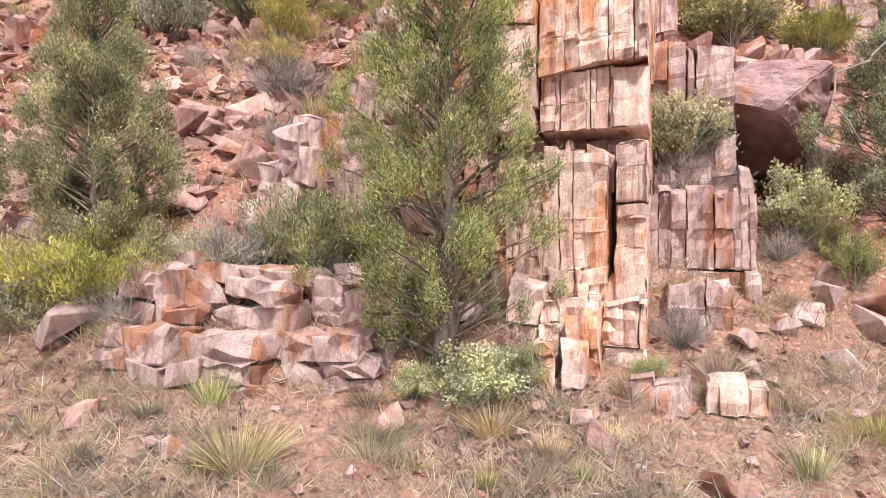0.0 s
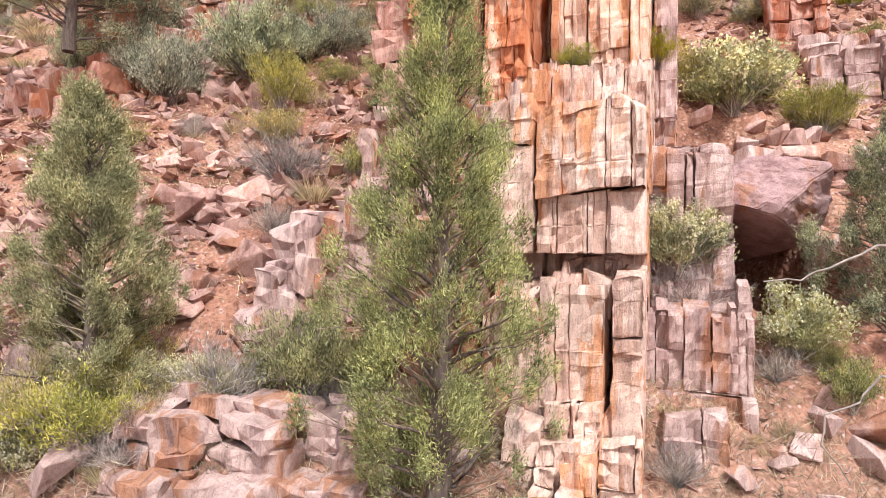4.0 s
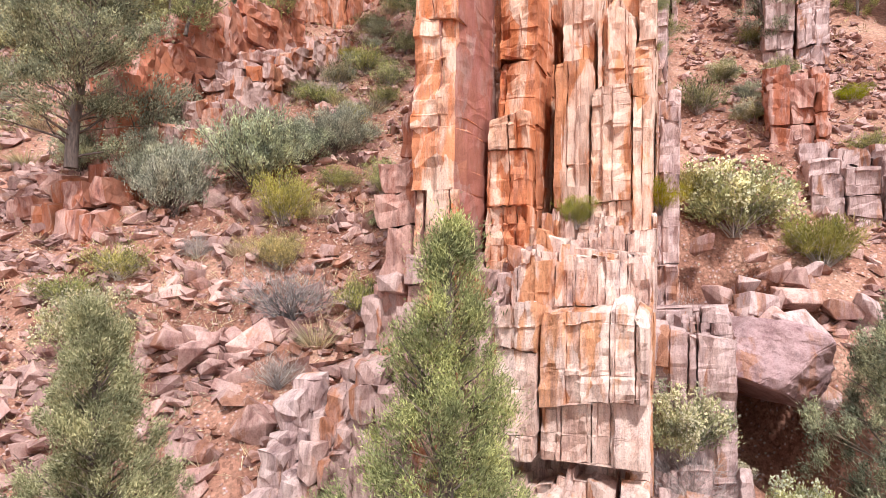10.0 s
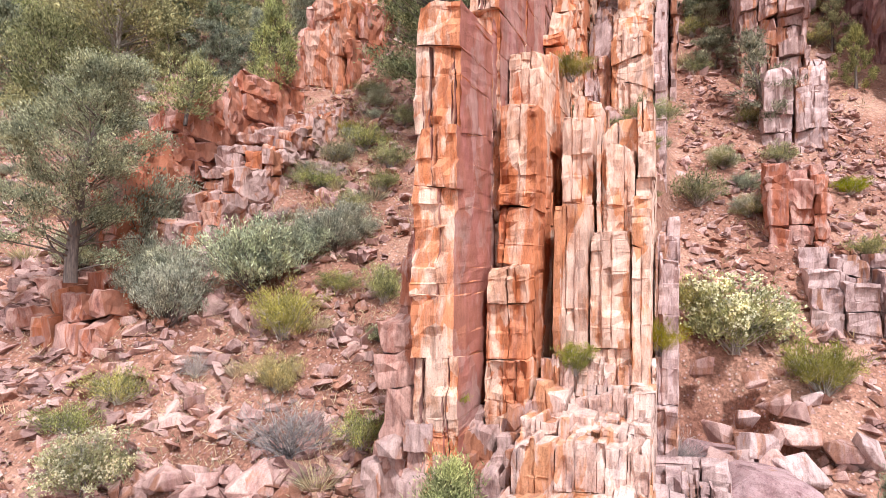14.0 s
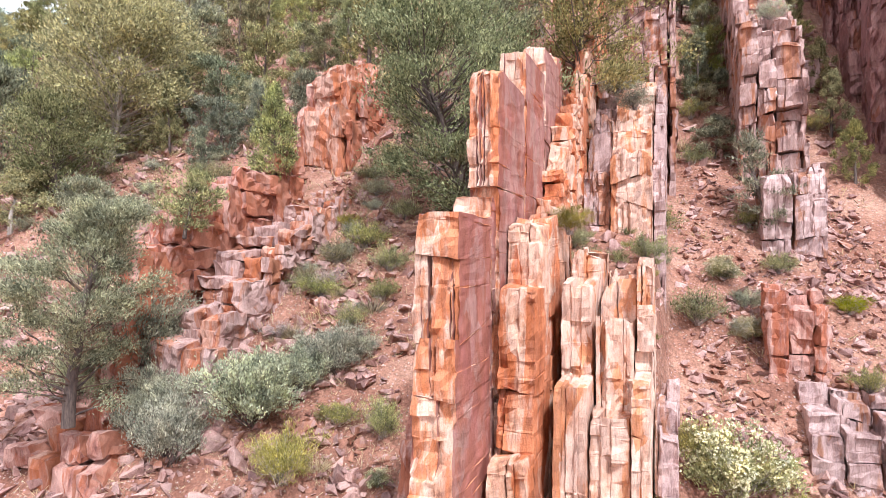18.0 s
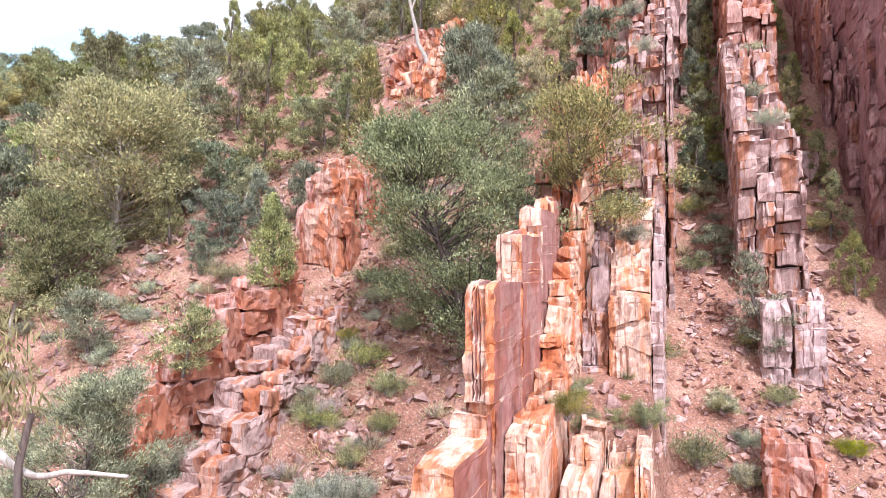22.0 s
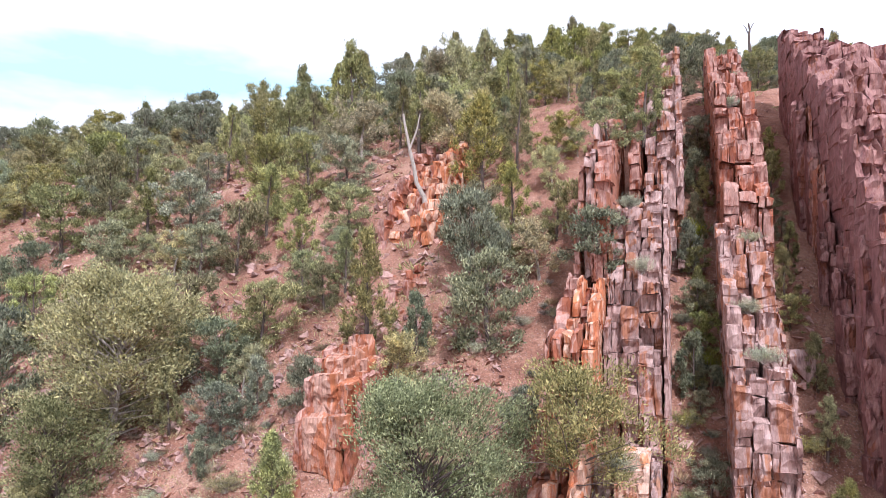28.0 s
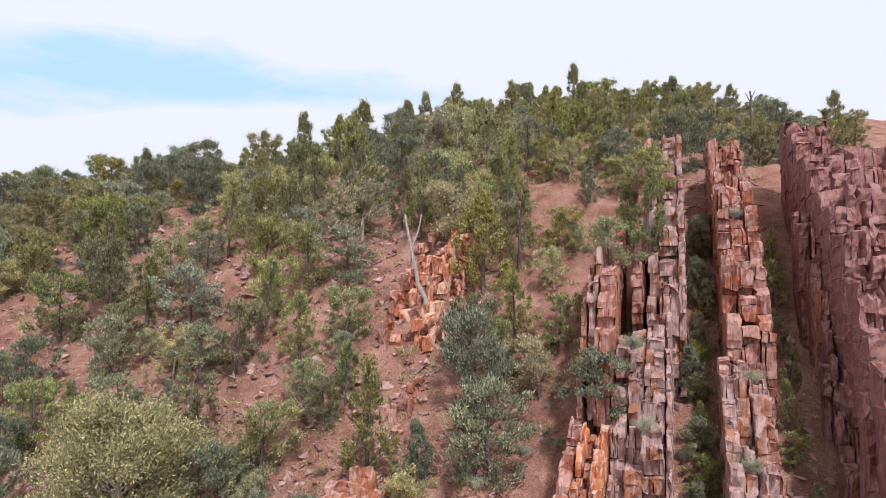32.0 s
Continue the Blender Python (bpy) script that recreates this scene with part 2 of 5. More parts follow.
def leafy(name, base, tip, trans=0.35, spread=0.35):
    m, nodes, links, out = material(name)
    geo, info = nodes.new("ShaderNodeNewGeometry"), nodes.new("ShaderNodeObjectInfo")
    tone = ramp(nodes, [(0.0, tuple(c * (1 - spread) for c in base)), (0.5, base), (1.0, tip)])
    links.new(geo.outputs["Random Per Island"], tone.inputs["Fac"])
    hue = node(nodes, "ShaderNodeHueSaturation", Fac=1.0)
    for socket, low, span in (("Hue", 0.475, 0.05), ("Value", 0.75, 0.45), ("Saturation", 0.8, 0.35)):
        n = nodes.new("ShaderNodeMath")
        n.operation = "MULTIPLY_ADD"
        n.inputs[1].default_value, n.inputs[2].default_value = span, low
        frac = nodes.new("ShaderNodeMath")
        frac.operation = "FRACT"
        mul = nodes.new("ShaderNodeMath")
        mul.operation = "MULTIPLY"
        mul.inputs[1].default_value = {"Hue": 1.0, "Value": 7.31, "Saturation": 3.77}[socket]
        links.new(info.outputs["Random"], mul.inputs[0])
        links.new(mul.outputs[0], frac.inputs[0])
        links.new(frac.outputs[0], n.inputs[0])
        links.new(n.outputs[0], hue.inputs[socket])
    patch = node(nodes, "ShaderNodeTexNoise", Scale=2.6, Detail=3.0, Roughness=0.6)
    links.new(geo.outputs["Position"], patch.inputs["Vector"])
    p_tone = ramp(nodes, [(0.36, (0.52, 0.54, 0.55)), (0.5, (0.95, 0.95, 0.93)), (0.64, (1.3, 1.27, 1.15))])
    links.new(patch.outputs["Fac"], p_tone.inputs["Fac"])
    links.new(blend(nodes, links, 1.0, tone.outputs["Color"], p_tone.outputs["Color"], "MULTIPLY"), hue.inputs["Color"])
    dif = node(nodes, "ShaderNodeBsdfDiffuse", Roughness=0.6)
    tra = nodes.new("ShaderNodeBsdfTranslucent")
    links.new(hue.outputs["Color"], dif.inputs["Color"])
    links.new(hue.outputs["Color"], tra.inputs["Color"])
    mix = nodes.new("ShaderNodeMixShader")
    mix.inputs["Fac"].default_value = trans
    links.new(dif.outputs["BSDF"], mix.inputs[1])
    links.new(tra.outputs["BSDF"], mix.inputs[2])
    links.new(mix.outputs["Shader"], out.inputs["Surface"])
    return m


def bark(name, light, dark, scale=6.0):
    m, nodes, links, out = material(name)
    bsdf = node(nodes, "ShaderNodeBsdfPrincipled", Roughness=0.9)
    co = nodes.new("ShaderNodeTexCoord")
    size = nodes.new("ShaderNodeMapping")
    size.inputs["Scale"].default_value = (scale * 3, scale * 3, scale * 0.6)
    links.new(co.outputs["Object"], size.inputs["Vector"])
    n = node(nodes, "ShaderNodeTexNoise", Scale=1.0, Detail=6.0, Roughness=0.65)
    links.new(size.outputs["Vector"], n.inputs["Vector"])
    tone = ramp(nodes, [(0.35, dark), (0.65, light)])
    links.new(n.outputs["Fac"], tone.inputs["Fac"])
    links.new(tone.outputs["Color"], bsdf.inputs["Base Color"])
    b = node(nodes, "ShaderNodeBump", Strength=0.6, Distance=0.02)
    links.new(n.outputs["Fac"], b.inputs["Height"])
    links.new(b.outputs["Normal"], bsdf.inputs["Normal"])
    links.new(bsdf.outputs["BSDF"], out.inputs["Surface"])
    return m


def earth(name):
    """Red stony soil with straw litter, paler and dustier low down by the creek bed."""
    m, nodes, links, out = material(name)
    bsdf = node(nodes, "ShaderNodeBsdfPrincipled", Roughness=0.95)
    bsdf.inputs["Specular IOR Level"].default_value = 0.1
    geo = nodes.new("ShaderNodeNewGeometry")
    n1 = node(nodes, "ShaderNodeTexNoise", Scale=0.45, Detail=8.0, Roughness=0.65)
    n2 = node(nodes, "ShaderNodeTexNoise", Scale=6.0, Detail=6.0, Roughness=0.7)
    vor = node(nodes, "ShaderNodeTexVoronoi", Scale=9.0, Randomness=1.0)
    for n in (n1, n2, vor):
        links.new(geo.outputs["Position"], n.inputs["Vector"])
    soil = ramp(nodes, [(0.32, (0.20, 0.095, 0.068)), (0.5, (0.325, 0.172, 0.124)), (0.68, (0.46, 0.288, 0.215))])
    links.new(n1.outputs["Fac"], soil.inputs["Fac"])
    grit = ramp(nodes, [(0.3, (0.66, 0.62, 0.60)), (0.7, (1.25, 1.22, 1.20))])
    links.new(n2.outputs["Fac"], grit.inputs["Fac"])
    col = blend(nodes, links, 1.0, soil.outputs["Color"], grit.outputs["Color"], "MULTIPLY")
    pebble = nodes.new("ShaderNodeHueSaturation")
    pebble.inputs["Saturation"].default_value = 0.35
    links.new(vor.outputs["Color"], pebble.inputs["Color"])
    p_tone = blend(nodes, links, 0.55, pebble.outputs["Color"], (0.50, 0.36, 0.31))
    p_where = ramp(nodes, [(0.12, (1, 1, 1)), (0.30, (0, 0, 0))])
    links.new(vor.outputs["Distance"], p_where.inputs["Fac"])
    p_amount = nodes.new("ShaderNodeMath")
    p_amount.operation = "MULTIPLY"
    links.new(p_where.outputs["Color"], p_amount.inputs[0])
    links.new(n2.outputs["Fac"], p_amount.inputs[1])
    col = blend(nodes, links, p_amount.outputs[0], col, p_tone)
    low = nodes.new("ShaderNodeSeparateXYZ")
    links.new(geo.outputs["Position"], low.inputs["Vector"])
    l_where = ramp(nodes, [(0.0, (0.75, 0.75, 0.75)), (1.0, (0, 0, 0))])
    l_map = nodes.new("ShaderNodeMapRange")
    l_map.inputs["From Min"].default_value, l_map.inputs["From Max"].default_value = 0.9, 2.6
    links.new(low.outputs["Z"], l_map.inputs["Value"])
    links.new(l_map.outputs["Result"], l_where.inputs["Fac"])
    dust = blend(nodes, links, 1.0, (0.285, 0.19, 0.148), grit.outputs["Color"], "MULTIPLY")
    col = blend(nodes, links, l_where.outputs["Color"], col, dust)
    grains = node(nodes, "ShaderNodeTexVoronoi", Scale=26.0, Randomness=1.0)
    links.new(geo.outputs["Position"], grains.inputs["Vector"])
    g_tone = ramp(nodes, [(0.0, (0.55, 0.52, 0.52)), (0.5, (1.0, 0.98, 0.97)), (1.0, (1.35, 1.32, 1.30))])
    links.new(grains.outputs["Color"], g_tone.inputs["Fac"])
    col = blend(nodes, links, 0.8, col, g_tone.outputs["Color"], "MULTIPLY")
    links.new(col, bsdf.inputs["Base Color"])
    b1 = node(nodes, "ShaderNodeBump", Strength=0.8, Distance=0.05)
    links.new(vor.outputs["Distance"], b1.inputs["Height"])
    b1.invert = True
    b2 = node(nodes, "ShaderNodeBump", Strength=0.6, Distance=0.05)
    links.new(n2.outputs["Fac"], b2.inputs["Height"])
    links.new(b1.outputs["Normal"], b2.inputs["Normal"])
    links.new(b2.outputs["Normal"], bsdf.inputs["Normal"])
    links.new(bsdf.outputs["BSDF"], out.inputs["Surface"])
    return m


PALE = stone("pale_quartzite", (0.82, 0.63, 0.54), (0.71, 0.48, 0.39), (0.38, 0.24, 0.21), (0.72, 0.34, 0.13), 0.36, lichen=0.5)
GREYED = stone("weathered_quartzite", (0.64, 0.485, 0.45), (0.50, 0.35, 0.325), (0.25, 0.17, 0.165), (0.56, 0.27, 0.125), 0.24, lichen=0.6)
ROSE = stone("rose_quartzite", (0.57, 0.405, 0.36), (0.43, 0.275, 0.24), (0.22, 0.135, 0.125), (0.56, 0.23, 0.09), 0.38, lichen=0.5)
PEACH = stone("peach_quartzite", (0.83, 0.61, 0.485), (0.73, 0.46, 0.33), (0.38, 0.22, 0.175), (0.72, 0.31, 0.105), 0.40, lichen=0.25)
ORANGE = stone("orange_quartzite", (0.82, 0.57, 0.43), (0.70, 0.395, 0.25), (0.35, 0.16, 0.11), (0.70, 0.235, 0.065), 0.60, lichen=0.25)
FIN = stone("fin_quartzite", (0.84, 0.60, 0.47), (0.72, 0.42, 0.28), (0.36, 0.165, 0.115), (0.72, 0.25, 0.07), 0.50, coat=(0.23, 0.085, 0.085), lichen=0.2)
RED = stone("red_quartzite", (0.59, 0.36, 0.295), (0.45, 0.215, 0.165), (0.23, 0.105, 0.09), (0.52, 0.17, 0.065), 0.48, coat=(0.40, 0.155, 0.085))
SIENNA = stone("sienna_quartzite", (0.62, 0.385, 0.295), (0.48, 0.235, 0.155), (0.24, 0.11, 0.09), (0.57, 0.19, 0.06), 0.60, coat=(0.44, 0.165, 0.08))
DARKRED = stone("dark_red_quartzite", (0.42, 0.235, 0.205), (0.29, 0.135, 0.125), (0.145, 0.07, 0.07), (0.42, 0.165, 0.085), 0.22, coat=(0.23, 0.10, 0.095))
BOULDER = stone("purple_boulder", (0.47, 0.32, 0.315), (0.35, 0.215, 0.22), (0.20, 0.12, 0.125), (0.52, 0.27, 0.15), 0.25, streak=0.25, lichen=0.4)
SCREE = stone("scree", (0.64, 0.45, 0.40), (0.49, 0.30, 0.265), (0.25, 0.14, 0.125), (0.48, 0.24, 0.13), 0.25, streak=0.35, lichen=0.4, single=True)
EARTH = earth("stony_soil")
NEAR_LEAF = leafy("feathery_pine_foliage", (0.37, 0.375, 0.19), (0.60, 0.575, 0.325), 0.35, 0.55)
YOUNG_LEAF = leafy("young_pine_foliage", (0.43, 0.46, 0.205), (0.76, 0.76, 0.38), 0.35, 0.5)
DEEP_LEAF = leafy("deep_green_foliage", (0.26, 0.29, 0.125), (0.46, 0.475, 0.225), 0.28, 0.6)
PINE_LEAF = leafy("pine_foliage", (0.36, 0.35, 0.155), (0.64, 0.61, 0.30), 0.28, 0.55)
BLUE_LEAF = leafy("blue_green_foliage", (0.35, 0.365, 0.245), (0.57, 0.58, 0.41), 0.28, 0.6)
OLIVE_LEAF = leafy("olive_foliage", (0.38, 0.37, 0.17), (0.62, 0.58, 0.28), 0.28, 0.6)
EUC_LEAF = leafy("eucalypt_foliage", (0.58, 0.545, 0.30), (0.82, 0.77, 0.46), 0.32, 0.55)
GREY_LEAF = leafy("grey_green_foliage", (0.38, 0.39, 0.24), (0.60, 0.60, 0.39), 0.28, 0.6)
LIME_LEAF = leafy("lime_foliage", (0.34, 0.33, 0.05), (0.52, 0.49, 0.11))
BLOOM = leafy("cream_flowers", (0.74, 0.69, 0.48), (0.88, 0.84, 0.66), 0.25, 0.2)
SILVER_LEAF = leafy("blue_grey_foliage", (0.50, 0.51, 0.37), (0.73, 0.74, 0.56), 0.32, 0.5)
BROOM_LEAF = leafy("yellow_green_broom", (0.46, 0.42, 0.16), (0.70, 0.63, 0.30), 0.3, 0.5)
FLOWER_LEAF = leafy("pale_shrub_foliage", (0.44, 0.43, 0.22), (0.60, 0.58, 0.34))
STRAW = leafy("dry_grass", (0.52, 0.41, 0.26), (0.70, 0.60, 0.42), 0.3)
TWIG = leafy("dead_twigs", (0.42, 0.35, 0.33), (0.62, 0.55, 0.52), 0.05)
TWIG_BROWN = leafy("brown_twigs", (0.33, 0.25, 0.19), (0.46, 0.38, 0.30), 0.05)
BARK = bark("dark_bark", (0.20, 0.15, 0.125), (0.07, 0.05, 0.045))
PALE_BARK = bark("pale_bark", (0.55, 0.49, 0.43), (0.30, 0.24, 0.20))


# ---- building helpers ----
def mesh_np(name, verts, faces, mat, loop=4):
    """A mesh from numpy arrays whose faces all have the same number of corners."""
    verts, faces = np.asarray(verts, np.float32), np.asarray(faces, np.int32)
    me = bpy.data.meshes.new(name)
    me.vertices.add(len(verts))
    me.vertices.foreach_set("co", verts.ravel())
    me.loops.add(faces.size)
    me.loops.foreach_set("vertex_index", faces.ravel())
    me.polygons.add(len(faces))
    me.polygons.foreach_set("loop_start", np.arange(0, faces.size, loop, dtype=np.int32))
    me.update(calc_edges=True)
    me.materials.append(mat)
    if name not in ("ground", "trunk", "limb", "twig", "stem"):
        me.shade_flat()
    return me


def part(name, data, parent, label=""):
    ob = new(name, data)
    ob.parent = parent
    return tagged(ob, label)


def marks(a, b, cell, edge):
    """Lattice stops from a to b, with one close to each end so that edges stay crisp."""
    n = max(1, min(16, int(round((b - a) / cell))))
    e = min(edge, 0.3 * (b - a))
    return [a, *[a + e + (b - a - 2 * e) * i / n for i in range(n + 1)], b]


def laminae(a, b, thin, rnd):
    """Stops across the beds of a block: (u, bed, cleft), where cleft marks the crack between two beds."""
    thin = min(thin, 1.2 * (b - a))
    edges = [a]
    while edges[-1] < b - thin * 0.7:
        edges.append(min(b, edges[-1] + thin * (0.45 + 3.2 * rnd.random() ** 2)))
    edges[-1] = b
    crack = min(thin * 0.09, 0.02)
    out = []
    for k, (p, q) in enumerate(zip(edges, edges[1:])):
        out.append((p, k, 1 if k else 0))
        out.append((p + min(crack, (q - p) * 0.25), k, 0))
        n = min(6, int((q - p) / (0.7 * thin if thin < 0.3 else 0.2)))
        for i in range(1, n):
            out.append((p + (q - p) * i / n, k, 0))
        out.append((q - min(crack, (q - p) * 0.25), k, 0))
    out.append((b, len(edges) - 2, 0))
    return out, len(edges) - 1


def facet(u, z, off, across, up):
    """Height of a broken face: flat, tilted chips that meet at sharp steps."""
    q = noise.voronoi((u * across + off, off, z * up))[1][0]
    h = noise.cell_vector((q[0] * 37.3, q[1] * 41.9, q[2] * 43.7))
    return h[0] - 0.5 + (h[1] - 0.5) * 1.3 * (u * across + off - q[0]) + (h[2] - 0.7) * 1.3 * (z * up - q[2])


def block_mesh(name, lo, hi, cell, mat, rnd, gap=0.006, rough=0.05, capped=True, foot=(0, 0), head=(0, 0), split=1.0):
    """One jointed block of upright beds: lo and hi in u, v, z. Clefts part its beds, which end at different places; its corners are broken."""
    lo, hi = np.array(lo, float) + gap, np.array(hi, float) - gap
    edge = min(0.03, 0.03 * cell[0] / 0.11)
    big = cell[0] / 0.095
    across, beds = laminae(lo[0], hi[0], 1.25 * cell[0] * split * rnd.choice((0.8, 1.0, 1.5, 2.2)), rnd)
    # joints across the beds, at some of which a bed steps in or out
    joints = sorted(lo[2] + (hi[2] - lo[2]) * rnd.uniform(0.08, 0.92) for _ in range(min(6, int(rnd.uniform(0.7, 1.6) * (hi[2] - lo[2]) / (6.5 * cell[0])))))
    lip = 0.1 * cell[0]
    rows = sorted(marks(lo[2], hi[2], cell[2], edge) + [z + d for z in joints for d in (-lip, lip)])
    stops = [across, marks(lo[1], hi[1], cell[1], edge), [lo[2], *[z for z in rows if lo[2] < z < hi[2]], hi[2]]]
    n = [len(t) - 1 for t in stops]
    mid, half = (lo + hi) / 2, (hi - lo) / 2
    ahead = []
    for _ in range(beds):
        own = rnd.gauss(0, 0.7) * rough
        steps = [own]
        for _z in joints:
            steps.append(own + rnd.gauss(0, 0.8) * rough if rnd.random() < 0.55 else steps[-1])
        ahead.append(steps)
    above = [rnd.gauss(0, 1.0) * rough * (1.7 if capped else 0.15) for _ in range(beds)]
    deep = [rough * rnd.choice((0.1, 0.3, 0.9, 2.2, 4.0)) for _ in range(beds + 1)]
    off = rnd.random() * 50
    cuts = []
    for _ in range(rnd.choice((1, 2, 3, 4)) if capped else rnd.choice((0, 1, 1, 2))):
        way = Vector((rnd.choice((-1, 1)) * rnd.uniform(0.1, 1), rnd.uniform(-1.2, -0.1), rnd.uniform(0.1, 1) if capped else rnd.uniform(-0.8, 0.8))).normalized()
        reach = sum(abs(way[a]) * half[a] for a in range(3))
        cuts.append((way, reach - rnd.uniform(0.05, 0.45) * min(half)))
    index, verts, faces = {}, [], []

    def vert(i, j, k):
        key = (i, j, k)
        if key in index:
            return index[key]
        u, bed, cleft = stops[0][i]
        p = [u, stops[1][j], stops[2][k]]
        ends = [(-1 if c == 0 else 1 if c == n[a] else 0) for a, c in enumerate(key)]
        if sum(1 for e in ends if e) > 1:
            for a in range(3):
                p[a] -= ends[a] * edge * 0.5 * rnd.random()
        if ends[1] < 0:
            p[1] += ahead[bed][sum(1 for z in joints if z < p[2])] + deep[bed] * cleft
            p[1] += rough * (1.8 * facet(p[0], p[2], off, 2.6 / big, 1.5 / big) + 1.3 * facet(p[0], p[2], off + 7, 8.0 / big, 2.6 / big))
        if ends[2] > 0:
            p[2] += above[bed] - deep[bed] * cleft * 0.6 + head[0] * (p[0] - mid[0]) + head[1] * (p[1] - mid[1])
        if ends[2] < 0:
            p[2] += foot[0] * (p[0] - mid[0]) + foot[1] * (p[1] - mid[1])
        if ends[0]:
            p[0] += rough * 0.5 * noise.noise((p[1] * 1.7, p[2] * 1.7, off))
        w = noise.noise_vector((p[0] * 1.3, p[1] * 1.3, p[2] * 1.3))
        p = [p[a] + rough * w[a] * (0.3 if a == 0 else 0.5) + (rnd.random() - 0.5) * rough * 0.5 for a in range(3)]
        q = Vector((p[0] - mid[0], p[1] - mid[1], p[2] - mid[2]))
        for way, reach in cuts:
            over = q.dot(way) - reach
            if over > 0:
                q -= way * over
        index[key] = len(verts)
        verts.append((q[0] * CS + q[1] * SN, -q[0] * SN + q[1] * CS, q[2]))
        return index[key]

    nu, nv, nz = n
    for i in range(nu):
        for k in range(nz):
            faces.append((vert(i, 0, k), vert(i + 1, 0, k), vert(i + 1, 0, k + 1), vert(i, 0, k + 1)))
    for j in range(nv):
        for k in range(nz):
            faces.append((vert(0, j + 1, k), vert(0, j, k), vert(0, j, k + 1), vert(0, j + 1, k + 1)))
            faces.append((vert(nu, j, k), vert(nu, j + 1, k), vert(nu, j + 1, k + 1), vert(nu, j, k + 1)))
    for i in range(nu):
        for j in range(nv):
            faces.append((vert(i, j, nz), vert(i + 1, j, nz), vert(i + 1, j + 1, nz), vert(i, j + 1, nz)))
    # the back and the underside are plain
    faces_back = [(vert(nu, nv, 0), vert(0, nv, 0), vert(0, nv, nz), vert(nu, nv, nz)), (vert(0, nv, 0), vert(nu, nv, 0), vert(nu, 0, 0), vert(0, 0, 0))]
    return mesh_np(name, verts, faces + faces_back, mat), (*xy(mid[0], mid[1]), mid[2])


BLOCKS = 0


def chunk_mesh(name, lo, hi, mat, rnd, grain, turn=0.09):
    """One angular broken block: the hull of a box whose corners are knocked in, slightly turned, with rough faces."""
    lo, hi = np.array(lo, float), np.array(hi, float)
    mid, half = (lo + hi) / 2, (hi - lo) / 2 * 1.05
    bm = bmesh.new()
    for a in (-1, 1):
        for b in (-1, 1):
            for c in (-1, 1):
                for _ in range(2):
                    q = [k * (1 - rnd.random() ** 1.6 * 0.34) for k in (a, b, c)]
                    bm.verts.new([q[i] * half[i] for i in range(3)])
    for a in range(3):
        q = [rnd.uniform(-0.5, 0.5) * half[i] for i in range(3)]
        q[a] = rnd.choice((-1, 1)) * half[a] * 1.06
        bm.verts.new(q)
    bmesh.ops.convex_hull(bm, input=bm.verts)
    bmesh.ops.delete(bm, geom=[w for w in bm.verts if not w.link_faces], context="VERTS")
    for _ in range(3):
        long = [e for e in bm.edges if e.calc_length() > grain * 1.7]
        if not long:
            break
        bmesh.ops.subdivide_edges(bm, edges=long, cuts=1)
        bmesh.ops.triangulate(bm, faces=[f for f in bm.faces if len(f.verts) > 3])
    off = Vector((rnd.random() * 60, rnd.random() * 60, rnd.random() * 60))
    tilt = Euler((rnd.gauss(0, turn), rnd.gauss(0, turn), rnd.gauss(0, turn * 1.4))).to_matrix()
    bm.normal_update()
    moved = [w.co + w.normal * grain * (0.55 * facet(w.co.x + w.co.y, w.co.z, off.x, 1.1 / grain, 0.8 / grain)) + noise.noise_vector(w.co * (0.9 / grain) + off) * grain * 0.13 for w in bm.verts]
    verts = [tilt @ q for q in moved]
    bmesh.ops.triangulate(bm, faces=bm.faces)
    bm.verts.index_update()
    faces = [[w.index for w in f.verts] for f in bm.faces]
    bm.free()
    return mesh_np(name, [(q[0] * CS + q[1] * SN, -q[0] * SN + q[1] * CS, q[2]) for q in verts], faces, mat, 3), (*xy(mid[0], mid[1]), mid[2])


